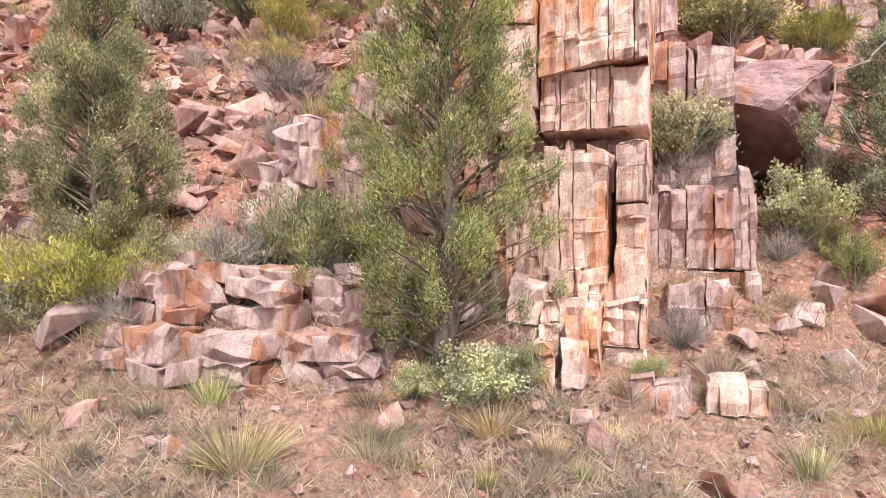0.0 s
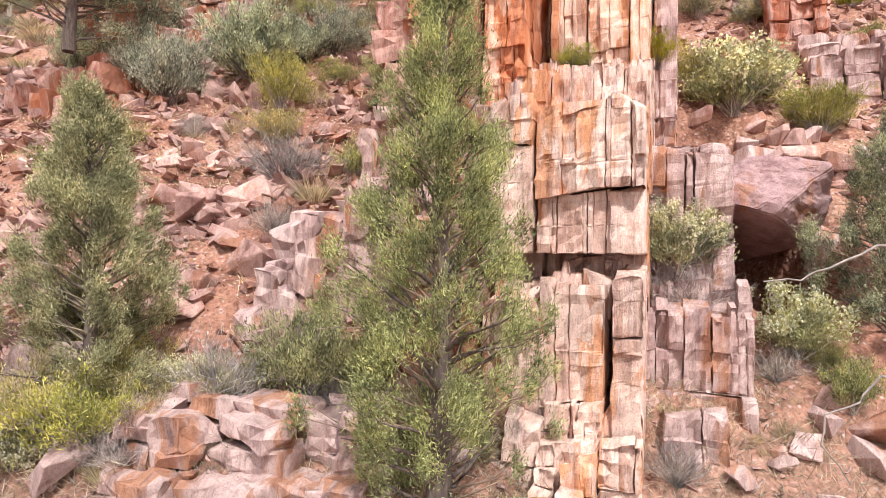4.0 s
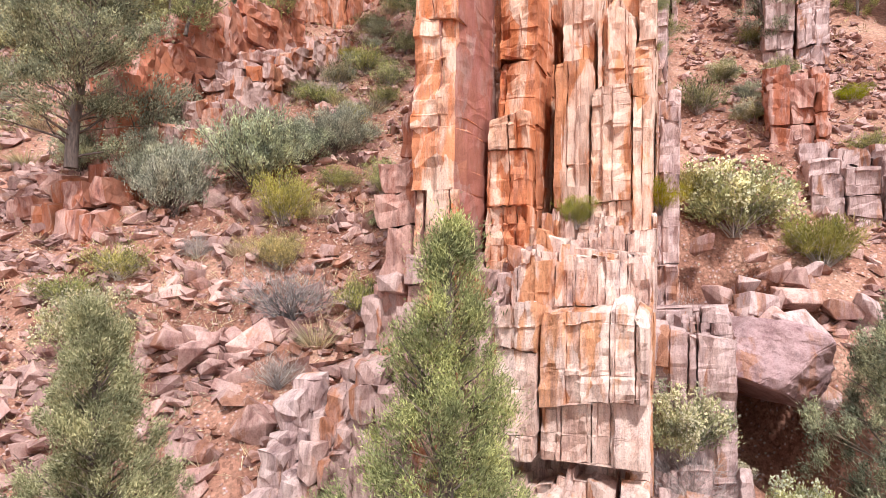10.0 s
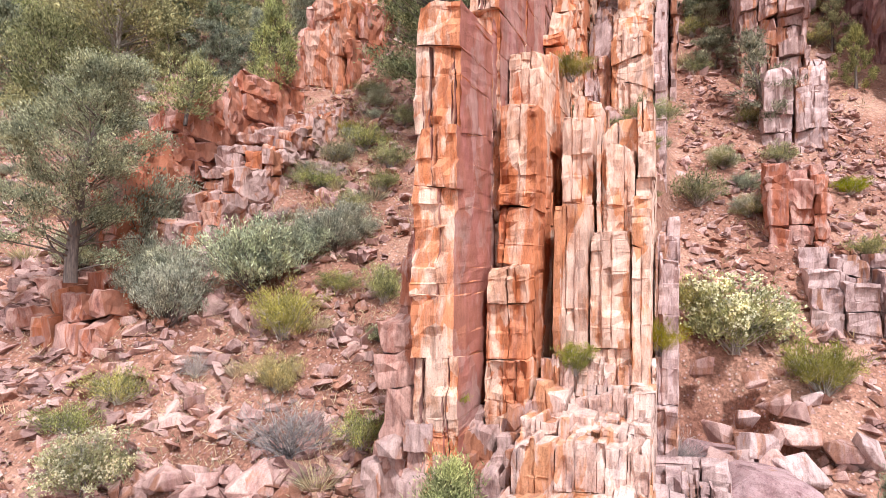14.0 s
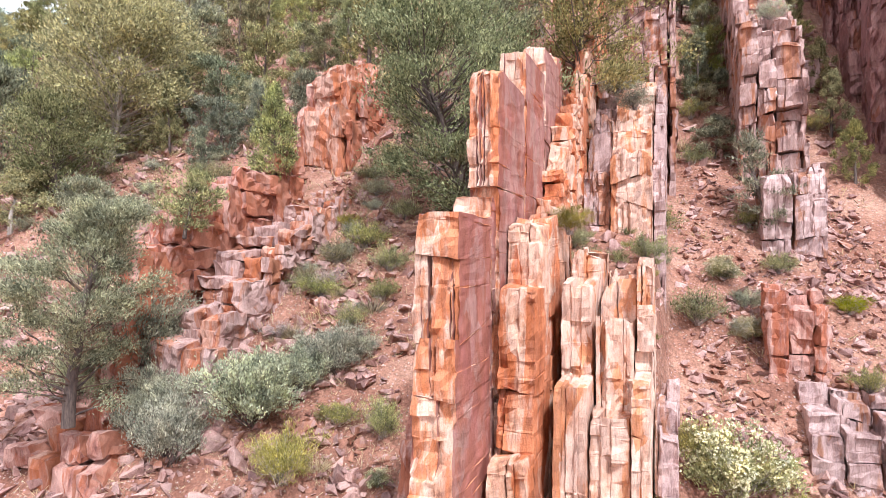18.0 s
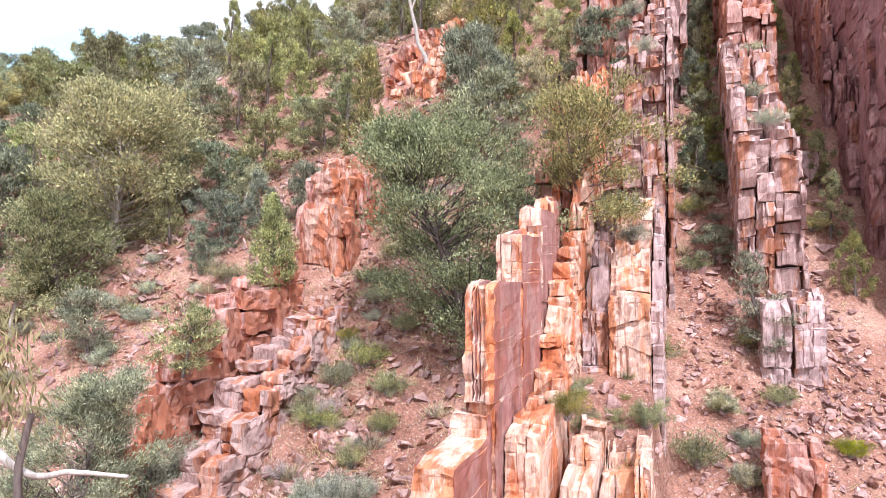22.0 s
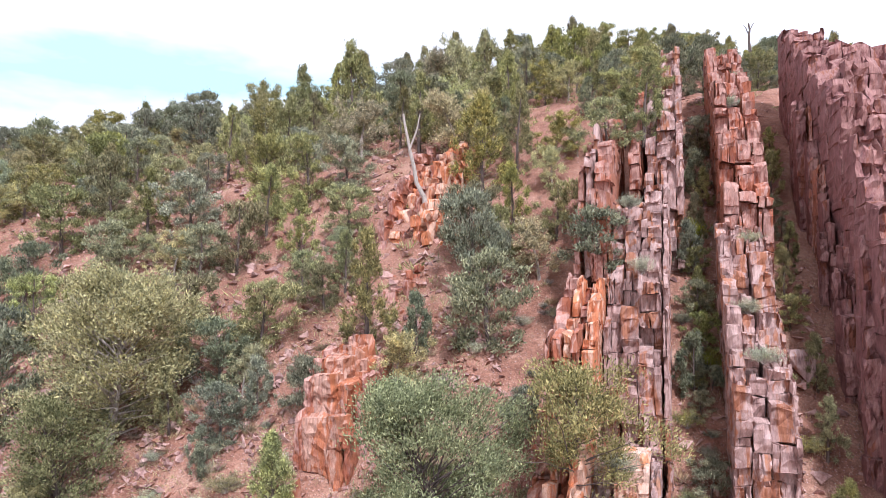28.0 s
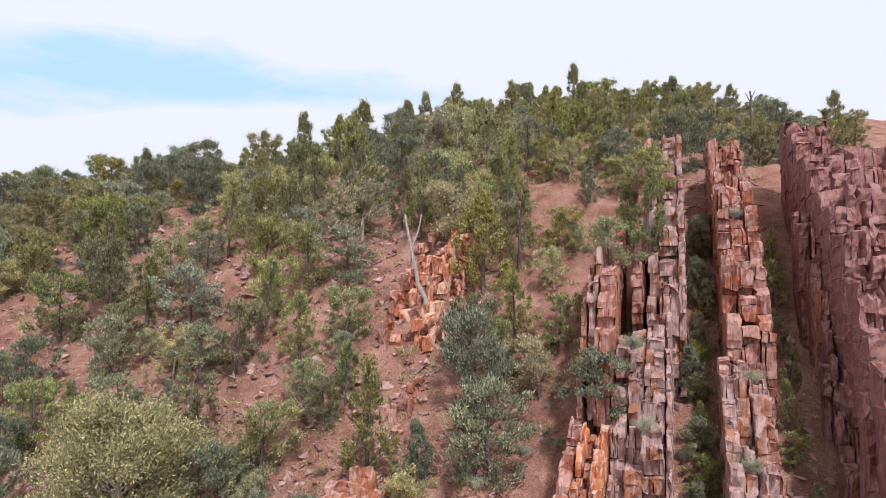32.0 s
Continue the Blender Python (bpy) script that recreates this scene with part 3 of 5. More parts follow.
def outcrop(label, u0, u1, crest, mats, seed, thick=(0.25, 0.6), run=(0.5, 1.3), course=(0.4, 1.2), fine=1.0, uneven=0.3, gap=0.008, name="rock_outcrop", group="ribs of upright strata", rough=0.05, loose=1.0, split=1.0, hang=None, chunky=False):
    """A rib of upright beds between u0 and u1. crest: (v, z) of its top; its front rises at the first v."""
    global BLOCKS
    rnd = random.Random(seed)
    thick = (thick[0] * 1.7, thick[1] * 2.0) if fine < 1.6 else (thick[0] * 1.35, thick[1] * 1.5)
    cuts = [u0]
    while cuts[-1] < u1 - thick[0] * 0.6:
        cuts.append(min(u1, cuts[-1] + rnd.uniform(*thick)))
    cuts[-1] = u1
    first, last = crest[0][0], crest[-1][0]
    beds = []
    for a, b in zip(cuts, cuts[1:]):
        lift, back = rnd.uniform(-uneven, uneven * 0.6), rnd.uniform(-0.25, 0.25) * min(1, uneven * 2)
        v, segs = first + back, []
        while v < last - 0.15:
            w = min(v + rnd.uniform(*run), last)
            segs.append((v, w, lerp(crest, (v + w) / 2 - back) + lift + rnd.uniform(-0.4, 0.4) * uneven))
            v = w
        beds.append((a, b, segs, rnd.choice(mats)))
    x0, y0 = xy((u0 + u1) / 2, first)
    base = new(name)
    base.location = (x0, y0, floor_at(x0, y0))
    tagged(base, label, "rock outcrop", group)

    def top(i, v):
        if not 0 <= i < len(beds):
            return -99
        for a, b, z in beds[i][2]:
            if a <= v < b:
                return z
        return -99

    cell = (0.095 * fine, 0.4 * fine, (0.13 if fine < 1.5 else 0.16) * fine)
    for i, (a, b, segs, mat) in enumerate(beds):
        slot = min(rnd.choice((0, 0.01, 0.03, 0.05, 0.09)) * fine, 0.22 * (b - a))
        for k, (v, w, z) in enumerate(segs):
            near = [top(i, v - 0.05) if k else -99, top(i - 1, v + 0.05), top(i - 1, w - 0.05), top(i + 1, v + 0.05), top(i + 1, w - 0.05)]
            soil = min(float(ground(*xy(c, d))) for c in (a, b) for d in (v, w)) - 0.7 * max(1, fine * 0.7)
            low = max(soil, min(near) - 0.5 * fine)
            if hang and v < hang[0]:
                low = max(low, hang[1] + rnd.uniform(-0.04, 0.1))
            z1, head = z, (rnd.uniform(-0.2, 0.2), rnd.uniform(-0.2, 0.15))
            while z1 > low:
                z0 = z1 - (course[0] + (course[1] - course[0]) * rnd.random() ** 1.6 * (1.7 if rnd.random() < 0.3 else 1.0))
                if z0 - low < course[0] * 0.6:
                    z0 = low
                foot = (max(-0.4, min(0.4, rnd.gauss(0, 0.2))), rnd.gauss(0, 0.08)) if z0 > low else (0, 0)
                push = (rnd.uniform(-0.06, 0.06) + (rnd.uniform(-0.14, 0.26) if rnd.random() < (0.3 if fine < 1.6 else 0.55) else 0)) * min(fine, 1.9) * loose
                side = rnd.uniform(-0.04, 0.04) * fine if rnd.random() < 0.4 else 0
                if chunky:
                    me, at = chunk_mesh("block", (a + side, v + push, z0), (b + side - slot * 0.5, w + 0.06 * fine, z1), mat, rnd, 0.15 * fine)
                else:
                    me, at = block_mesh("block", (a + side, v + push, z0), (b + side - slot, w, z1), cell, mat, rnd, gap * fine, rough * min(fine, 1.8), z1 == z, foot, head, split)
                ob = part("block", me, base)
                ob.location = Vector(at) - base.location
                BLOCKS += 1
                z1, head = z0, foot
    return base


# ---- ground ----
def spread(stops, steps):
    out = []
    for (a, b), n in zip(zip(stops, stops[1:]), steps):
        out += list(np.linspace(a, b, n, endpoint=False))
    return np.array(out + [stops[-1]])


gx = spread([-900, -120, -40, -14, 14, 45, 130, 900], [8, 24, 60, 190, 70, 24, 8])
gy = spread([-700, -60, 0, 4.5, 22, 60, 110, 220, 900], [8, 16, 12, 150, 110, 50, 16, 8])
X, Y = np.meshgrid(gx, gy)
Z = ground(X, Y)
Z += np.array([relief(float(a), float(b)) for a, b in zip(X.ravel(), Y.ravel())]).reshape(Z.shape)
nx, ny = len(gx), len(gy)
ids = np.arange(nx * ny).reshape(ny, nx)
quads = np.stack([ids[:-1, :-1], ids[:-1, 1:], ids[1:, 1:], ids[1:, :-1]], -1).reshape(-1, 4)
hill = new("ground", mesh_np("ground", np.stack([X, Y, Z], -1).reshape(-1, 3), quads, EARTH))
tagged(hill, "steep red stony hillside with dry soil and litter", "hillside", kind="structure")

# ---- ribs of rock ----
outcrop("small orange and cream stepped block at the foot of the rib", -1.3, -0.72, [(7.0, 1.62), (7.3, 1.72), (7.35, 1.95), (7.9, 2.1)], [PALE], 11, (0.12, 0.2), (0.3, 0.45), (0.18, 0.4), uneven=0.1, loose=0.8)
outcrop("pale quartzite step at the foot of the buttress", -1.75, -0.1, [(7.55, 2.0), (7.85, 2.2), (8.2, 2.5)], [PALE], 60, (0.2, 0.4), (0.35, 0.5), (0.4, 0.9), uneven=0.2, loose=0.8)
outcrop("lower pale quartzite buttress of upright ribbed beds", -2.1, -0.2, [(8.1, 3.75), (8.8, 3.9), (9.8, 4.0)], [PALE], 12, (0.2, 0.55), (0.4, 0.8), (0.6, 2.0), uneven=0.16, fine=0.9, rough=0.045, loose=0.5, split=0.75)
outcrop("upper pale quartzite buttress overhanging a dark undercut", -2.15, -0.2, [(8.55, 5.9), (9.3, 6.05), (9.5, 6.6), (11.0, 6.9), (12.3, 7.4)], [PALE], 59, (0.25, 0.6), (0.45, 0.9), (0.5, 1.7), uneven=0.25, fine=0.9, rough=0.04, loose=0.45, split=0.75, hang=(9.2, 4.15))
outcrop("pale pink stepped quartzite beds beside the buttress", -4.6, -2.2, [(8.5, 4.2), (8.9, 5.0), (9.3, 6.0), (10.2, 6.8), (11.2, 7.2)], [ROSE], 13, (0.12, 0.28), (0.35, 0.8), (0.3, 0.9), uneven=0.5, chunky=True)
for u0, u1, v0, seed in ((-5.7, -4.75, 5.45, 14), (-4.75, -3.8, 5.8, 54), (-3.8, -2.75, 6.15, 55)):
    outcrop("weathered grey quartzite ledge low on the bank", u0, u1, [(v0, 1.75), (v0 + 0.35, 1.85), (v0 + 0.4, 2.35), (v0 + 0.8, 2.45), (v0 + 1.4, 2.6)], [GREYED], seed, (0.25, 0.5), (0.35, 0.6), (0.18, 0.42), uneven=0.14, loose=0.7, split=1.3, chunky=True)
outcrop("purple and orange upright beds in the bank", -5.7, -4.5, [(7.8, 3.0), (8.2, 3.7), (8.8, 4.4), (9.6, 4.9)], [GREYED, ORANGE, ROSE], 56, (0.10, 0.22), (0.3, 0.6), (0.4, 0.9), uneven=0.3, chunky=True)
outcrop("purple grey rock step in the bank", -7.9, -6.7, [(5.6, 2.4), (6.1, 3.1), (6.8, 3.3)], [GREYED], 57, (0.35, 0.6), (0.4, 0.7), (0.4, 0.8), uneven=0.25, chunky=True)
outcrop("square grey quartzite block beside a cave", -0.45, 0.95, [(10.3, 5.7), (11.2, 5.9), (12.0, 6.1)], [GREYED], 15, (0.5, 0.8), (0.6, 1.0), (0.9, 1.8), uneven=0.15)
outcrop("smooth grey rock face below the block", -0.2, 1.1, [(9.3, 3.3), (9.8, 3.7), (10.3, 4.1)], [GREYED], 16, (0.4, 0.8), (0.4, 0.8), (0.6, 1.4), uneven=0.3)
outcrop("small upright grey slab in the gravel", 0.0, 0.75, [(8.5, 2.15), (9.2, 2.3)], [GREYED], 17, (0.2, 0.4), (0.4, 0.7), (0.6, 1.0), uneven=0.2)
outcrop("low purple grey slabs in the path", -1.0, 0.9, [(7.15, 1.3), (7.5, 1.35)], [GREYED, PALE], 18, (0.25, 0.5), (0.3, 0.4), (0.3, 0.6), uneven=0.2)
outcrop("orange and cream foot of the fin with dark red side", -3.75, -2.92, [(9.55, 11.6), (10.1, 12.6), (10.6, 13.6), (11.9, 13.8)], [FIN], 21, (0.5, 0.5), (1.2, 2.6), (0.7, 2.2), uneven=0.08, loose=0.45, gap=0.002)
outcrop("tall cream and orange fin with a dark red bedding plane", -3.5, -2.92, [(11.7, 14.2), (12.3, 15.3), (12.9, 16.5), (14.0, 16.9), (17.0, 18.0), (18.6, 18.5)], [FIN], 64, (0.34, 0.34), (0.9, 2.2), (0.7, 2.2), uneven=0.08, loose=0.45, gap=0.002)
outcrop("dark red broken beds on the flank of the fin", -4.5, -3.7, [(9.9, 7.6), (10.5, 9.0), (11.5, 10.0), (13, 11.0), (15, 12.4)], [RED], 22, (0.2, 0.4), (0.4, 0.9), (0.5, 1.2), chunky=True)
outcrop("orange columns of quartzite beside a dark cleft", -2.9, -2.18, [(10.6, 8.6), (11.2, 9.4), (11.5, 11.6), (12.4, 13.2), (13.6, 13.5), (15.7, 13.9)], [ORANGE], 23, (0.2, 0.4), (0.6, 1.3), (0.6, 2.0), uneven=0.3)
outcrop("tall cream and orange columns of quartzite", -1.98, -0.2, [(12.0, 8.8), (12.5, 10.2), (13.1, 11.4), (13.8, 12.2), (15.9, 12.7)], [PEACH], 24, (0.16, 0.4), (0.6, 1.3), (0.8, 3.0), uneven=0.35, rough=0.045, loose=0.6)
outcrop("stacked pale beds leaning against the fin", -2.9, -2.4, [(14.2, 12.8), (15.3, 14.3), (16.4, 15.6), (18.5, 17.2), (19.4, 17.6)], [PEACH, ORANGE], 61, (0.2, 0.3), (0.4, 0.9), (0.3, 0.8), uneven=0.3, chunky=True)
outcrop("grey slab standing beside the cream columns", -0.2, 0.25, [(12.4, 9.4), (13.2, 9.9), (14.2, 10.6)], [GREYED], 63, (0.2, 0.25), (0.5, 0.9), (0.8, 2.0), uneven=0.3)
outcrop("pale grey jointed beds on the crest of the rib", -2.35, -0.1, [(18.8, 15.2), (19.5, 15.9), (20.6, 17.0), (22.5, 18.4), (24.0, 18.9)], [PEACH, GREYED], 25, (0.3, 0.6), (0.5, 1.2), (0.7, 1.9), uneven=0.4)
outcrop("broken orange and red beds of the rib", -4.2, -2.3, [(18.8, 18.0), (20.5, 18.8), (22.0, 20.6), (24.5, 23.8), (26.0, 24.6), (29.0, 25.6)], [ORANGE, RED], 26, (0.17, 0.54), (0.68, 1.36), (0.36, 1.36), fine=1.6, uneven=0.81, rough=0.06, gap=0.010)
outcrop("high pale columns with trees on them", -2.3, 0.2, [(25.0, 20.2), (26.2, 24.0), (28.0, 26.2), (31.0, 28.6), (34.0, 29.8)], [ROSE], 27, (0.17, 0.61), (0.68, 1.53), (0.48, 1.87), fine=1.7, uneven=1.08, rough=0.06, gap=0.010)
outcrop("high red and cream towers of the rib", -3.9, -2.4, [(29.5, 27.0), (31.0, 30.8), (33.0, 32.0), (37.0, 33.6), (40.0, 34.8)], [ROSE, RED], 28, (0.21, 0.61), (0.77, 1.70), (0.48, 1.87), fine=2.0, uneven=1.08, rough=0.06, gap=0.010)
outcrop("jointed pink beds near the top of the rib", -1.8, 1.0, [(35.0, 30.4), (37.0, 33.0), (41.0, 36.0), (45.0, 38.6), (50.0, 41.4), (53.0, 42.6)], [ROSE, RED], 29, (0.25, 0.74), (0.85, 1.87), (0.48, 1.87), fine=2.2, uneven=1.35, rough=0.06, gap=0.010)
outcrop("square red and pink knob of rock on the slope", 2.35, 3.75, [(18.7, 11.3), (19.2, 11.9), (20.0, 12.0)], [RED], 31, (0.3, 0.55), (0.4, 0.8), (0.35, 0.8), uneven=0.25, chunky=True)
outcrop("pale pink slabs beside the scree", 3.0, 6.4, [(16.6, 8.6), (17.4, 9.2), (18.6, 9.7)], [GREYED], 32, (0.35, 0.7), (0.5, 0.9), (0.4, 0.8), fine=1.2, uneven=0.3)
outcrop("row of grey purple blocks across the slope", 2.7, 4.6, [(22.6, 14.9), (23.4, 15.4), (24.2, 15.6)], [GREYED], 33, (0.35, 0.6), (0.5, 0.9), (0.6, 1.2), fine=1.3, uneven=0.3)
outcrop("jointed pink and cream tower above the chute", 2.3, 4.6, [(25.2, 19.0), (26.0, 21.4), (28.5, 23.2), (31.0, 25.4), (34.0, 27.6)], [ROSE], 34, (0.19, 0.61), (0.59, 1.36), (0.42, 1.53), fine=1.7, uneven=0.81, rough=0.06, gap=0.010)
outcrop("long broken rib of pink and cream blocks", 2.7, 5.0, [(34.0, 27.8), (36.0, 30.6), (39.0, 33.6), (42.0, 36.0), (46.0, 38.2), (50.0, 40.8), (53.0, 41.4)], [ROSE, RED], 35, (0.25, 0.68), (0.77, 1.70), (0.42, 1.53), fine=2.1, uneven=1.22, rough=0.06, gap=0.010)
outcrop("dark red cliff with fluted upright beds", 7.9, 10.9, [(24.5, 15.5), (25.2, 21.0), (27.0, 24.2), (30.0, 27.4), (34.0, 31.0), (38.0, 34.0), (42.0, 36.8), (47.0, 39.6), (53.0, 41.8)], [DARKRED], 36, (0.6, 1.2), (1.3, 3.0), (1.2, 4.2), fine=2.0, uneven=1.5, rough=0.09)
pick = random.Random(88)
WALL = [(24.5, 15.5), (25.2, 21.0), (27.0, 24.2), (30.0, 27.4), (34.0, 31.0), (38.0, 34.0), (42.0, 36.8), (47.0, 39.6), (53.0, 41.8)]
v = 24.8
while v < 45:
    w = v + pick.uniform(0.7, 1.9)
    soil = float(ground(*xy(7.5, v)))
    rise = lerp(WALL, v) - soil
    outcrop("fluted dark red pillar against the cliff", 7.9 - pick.uniform(0.2, 0.85), 7.95, [(v, soil + rise * pick.uniform(0.35, 0.9)), (w, soil + rise * pick.uniform(0.5, 0.95))], [DARKRED, DARKRED, RED], pick.randrange(999), (0.25, 0.6), (0.7, 1.6), (1.2, 4.5), fine=1.7, uneven=0.8, name="rock_pillar", rough=0.07)
    v = w + pick.uniform(0.0, 0.7)
outcrop("dark red upper cliff against the sky", 10.9, 15.0, [(27.0, 18.0), (28.0, 23.0), (33.0, 28.6), (38.0, 32.4), (44.0, 36.8), (49.0, 40.0)], [DARKRED], 37, (0.8, 1.5), (1.5, 3.2), (1.2, 4.2), fine=2.6, uneven=0.9)
outcrop("red and orange broken cliff under grey bushes", -15.2, -12.4, [(11.3, 7.4), (11.8, 8.4), (12.4, 8.8), (13.4, 9.0)], [RED, SIENNA], 41, (0.35, 0.7), (0.5, 1.0), (0.5, 1.1), fine=1.3, uneven=0.4, chunky=True)
outcrop("red outcrop of broken faces stepping up the slope", -15.7, -13.7, [(13.3, 10.2), (13.8, 11.6), (14.4, 12.7), (15.6, 13.8), (17.5, 14.9), (19.5, 15.8), (22.0, 17.0)], [RED, SIENNA, RED], 42, (0.4, 0.9), (0.7, 1.6), (0.6, 1.8), fine=1.4, uneven=0.5, rough=0.085, split=2.0, chunky=True)
outcrop("rib of pink and orange ledges stepping up the slope", -13.5, -11.5, [(14.2, 9.7), (15.0, 10.7), (17.2, 12.6), (19.0, 13.6), (21.0, 14.5), (22.5, 15.2)], [RED, SIENNA, ROSE], 46, (0.25, 0.5), (0.5, 1.2), (0.3, 0.9), fine=1.3, uneven=0.4, rough=0.075, split=1.6, chunky=True)
outcrop("red tower with an orange side", -15.3, -12.5, [(23.8, 18.2), (24.8, 20.4), (26.0, 21.4), (28.0, 21.8)], [RED, SIENNA], 43, (0.3, 0.8), (0.5, 1.3), (0.9, 2.6), fine=1.4, uneven=0.8, rough=0.055, chunky=True)
outcrop("broken dark red ledge among the trees", -17.5, -12.8, [(31.0, 22.6), (33.0, 24.6), (36.0, 26.2)], [RED], 44, (0.25, 0.74), (0.68, 1.53), (0.36, 1.19), fine=2.0, uneven=0.94, rough=0.06, chunky=True)
outcrop("orange and red crag high on the slope", -17.2, -13.0, [(36.5, 28.0), (38.5, 30.2), (41.0, 32.4), (43.5, 34.2), (46.0, 34.6)], [RED, ORANGE], 45, (0.25, 0.74), (0.77, 1.61), (0.42, 1.36), fine=2.1, uneven=1.08, rough=0.06, chunky=True)
print("blocks", BLOCKS)

# ---- loose rock ----
def chip(seed, points, boxy=0.42):
    """A sharp-edged stone about one metre across: the hull of a few points on a rounded box."""
    rnd = random.Random(seed)
    bm = bmesh.new()
    for _ in range(points):
        w = Vector((rnd.gauss(0, 1), rnd.gauss(0, 1), rnd.gauss(0, 1))).normalized()
        bm.verts.new([math.copysign(abs(a) ** boxy, a) * 0.46 * rnd.uniform(0.75, 1.1) for a in w])
    bmesh.ops.convex_hull(bm, input=bm.verts)
    bmesh.ops.delete(bm, geom=[w for w in bm.verts if not w.link_faces], context="VERTS")
    return bm


def as_arrays(bm):
    bmesh.ops.triangulate(bm, faces=bm.faces)
    bm.verts.index_update()
    co = np.array([w.co[:] for w in bm.verts], np.float32)
    tri = np.array([[w.index for w in f.verts] for f in bm.faces], np.int32)
    bm.free()
    return co, tri


def broken_stone(seed, points, rough=0.012):
    """A larger stone: a hull with worn edges and uneven faces."""
    bm = chip(seed, points)
    bmesh.ops.dissolve_limit(bm, angle_limit=0.3, verts=bm.verts, edges=bm.edges)
    bmesh.ops.bevel(bm, geom=bm.edges[:], offset=0.016, segments=1, affect="EDGES", clamp_overlap=True)
    bmesh.ops.triangulate(bm, faces=bm.faces)
    for _ in range(2):
        bmesh.ops.subdivide_edges(bm, edges=[e for e in bm.edges if e.calc_length() > 0.12], cuts=1)
        bmesh.ops.triangulate(bm, faces=bm.faces)
    for w in bm.verts:
        w.co += noise.noise_vector(w.co * 3 + Vector((seed, 0, 0))) * rough + noise.noise_vector(w.co * 9 + Vector((0, seed, 0))) * rough * 0.5
    return as_arrays(bm)


SMALL = [as_arrays(chip(100 + i, 8, 0.3)) for i in range(24)]
TINY = [as_arrays(chip(150 + i, 6, 0.3)) for i in range(14)]
LARGE = [mesh_np("rock", *broken_stone(200 + i, 10), SCREE, 3) for i in range(12)]
LARGE_PURPLE = [mesh_np("rock", *broken_stone(230 + i, 10), GREYED, 3) for i in range(8)]


def loose_rock(x, y, width, label, pick, squash=(0.55, 0.9), sink=0.2, z=None):
    ob = new("rock", pick)
    s = width * 1.05
    ob.scale = (s * random.uniform(0.85, 1.1), s * random.uniform(0.7, 1.1), s * random.uniform(*squash))
    ob.rotation_euler = (random.uniform(-0.35, 0.35), random.uniform(-0.35, 0.35), random.uniform(0, 6.28))
    ob.location = (x, y, (floor_at(x, y) if z is None else z) + ob.scale[2] * (0.42 - sink))
    return tagged(ob, label, "rock", "loose rocks on the slope")


FOOT_ROCKS = [(-3.99, 7.4, 0.75), (-2.39, 6.9, 0.44), (4.94, 8.3, 0.53), (4.62, 8.05, 0.48), (5.31, 7.95, 0.67), (3.55, 7.35, 0.32), (4.2, 7.85, 0.33),
              (4.65, 7.45, 0.44), (2.6, 6.65, 0.22), (3.93, 6.1, 0.31), (4.3, 6.55, 0.33), (-4.1, 7.3, 0.25), (-3.9, 7.75, 0.4), (-4.4, 7.75, 0.39),
              (-0.3, 6.45, 0.38), (0.12, 6.85, 0.29), (-3.5, 7.75, 0.4), (-3.2, 6.4, 0.48), (5.85, 8.3, 1.15), (5.2, 8.5, 0.5)]
BANK_ROCKS = [(-3.4, 12.0, 1.05), (-3.5, 10.2, 0.62), (-3.95, 11.7, 0.72), (-2.7, 10.9, 0.52), (-2.75, 10.55, 0.8), (-4.3, 12.25, 0.6), (-4.6, 11.0, 0.54),
              (-1.8, 11.5, 0.55), (-2.1, 10.9, 0.62), (-1.15, 11.7, 0.45), (-5.0, 12.2, 0.75), (-4.4, 11.8, 0.95), (-6.1, 13.5, 0.5), (-4.5, 12.35, 0.6),
              (-4.6, 15.4, 0.75), (-5.5, 15.9, 0.75), (-4.2, 15.4, 0.6), (-3.5, 15.8, 0.6), (-3.65, 9.7, 0.85), (-3.45, 9.9, 0.6)]
PILE_ROCKS = [(5.35, 11.6, 0.95), (6.5, 11.6, 0.9), (6.1, 11.8, 0.62), (5.95, 12.1, 0.62), (6.75, 12.3, 0.9), (7.4, 12.0, 0.7), (6.0, 12.6, 0.55),
              (5.4, 12.5, 0.62), (5.1, 11.9, 0.65), (7.9, 11.9, 0.8), (6.7, 12.9, 0.58), (6.3, 12.25, 0.55), (5.7, 12.05, 0.5), (7.05, 12.75, 0.6),
              (6.6, 13.4, 0.5), (7.5, 13.0, 0.5), (5.75, 14.9, 0.55), (5.6, 13.7, 0.55)]
for i, (x, y, w) in enumerate(FOOT_ROCKS):
    loose_rock(x, y, w, "angular purple grey rock lying in gravel and dry grass", (LARGE_PURPLE + LARGE)[i % 20])
for i, (x, y, w) in enumerate(BANK_ROCKS):
    loose_rock(x, y, w, "pale pink angular rock on the loose slope", LARGE[i % 12], sink=0.12)
for i, (x, y, w) in enumerate(PILE_ROCKS):
    loose_rock(x, y, w * 1.1, "purple pink block in the rock pile", (LARGE_PURPLE + LARGE)[(i * 7) % 20], (0.6, 0.95), 0.0, floor_at(x, y) + float(cave_dip(x, y)))

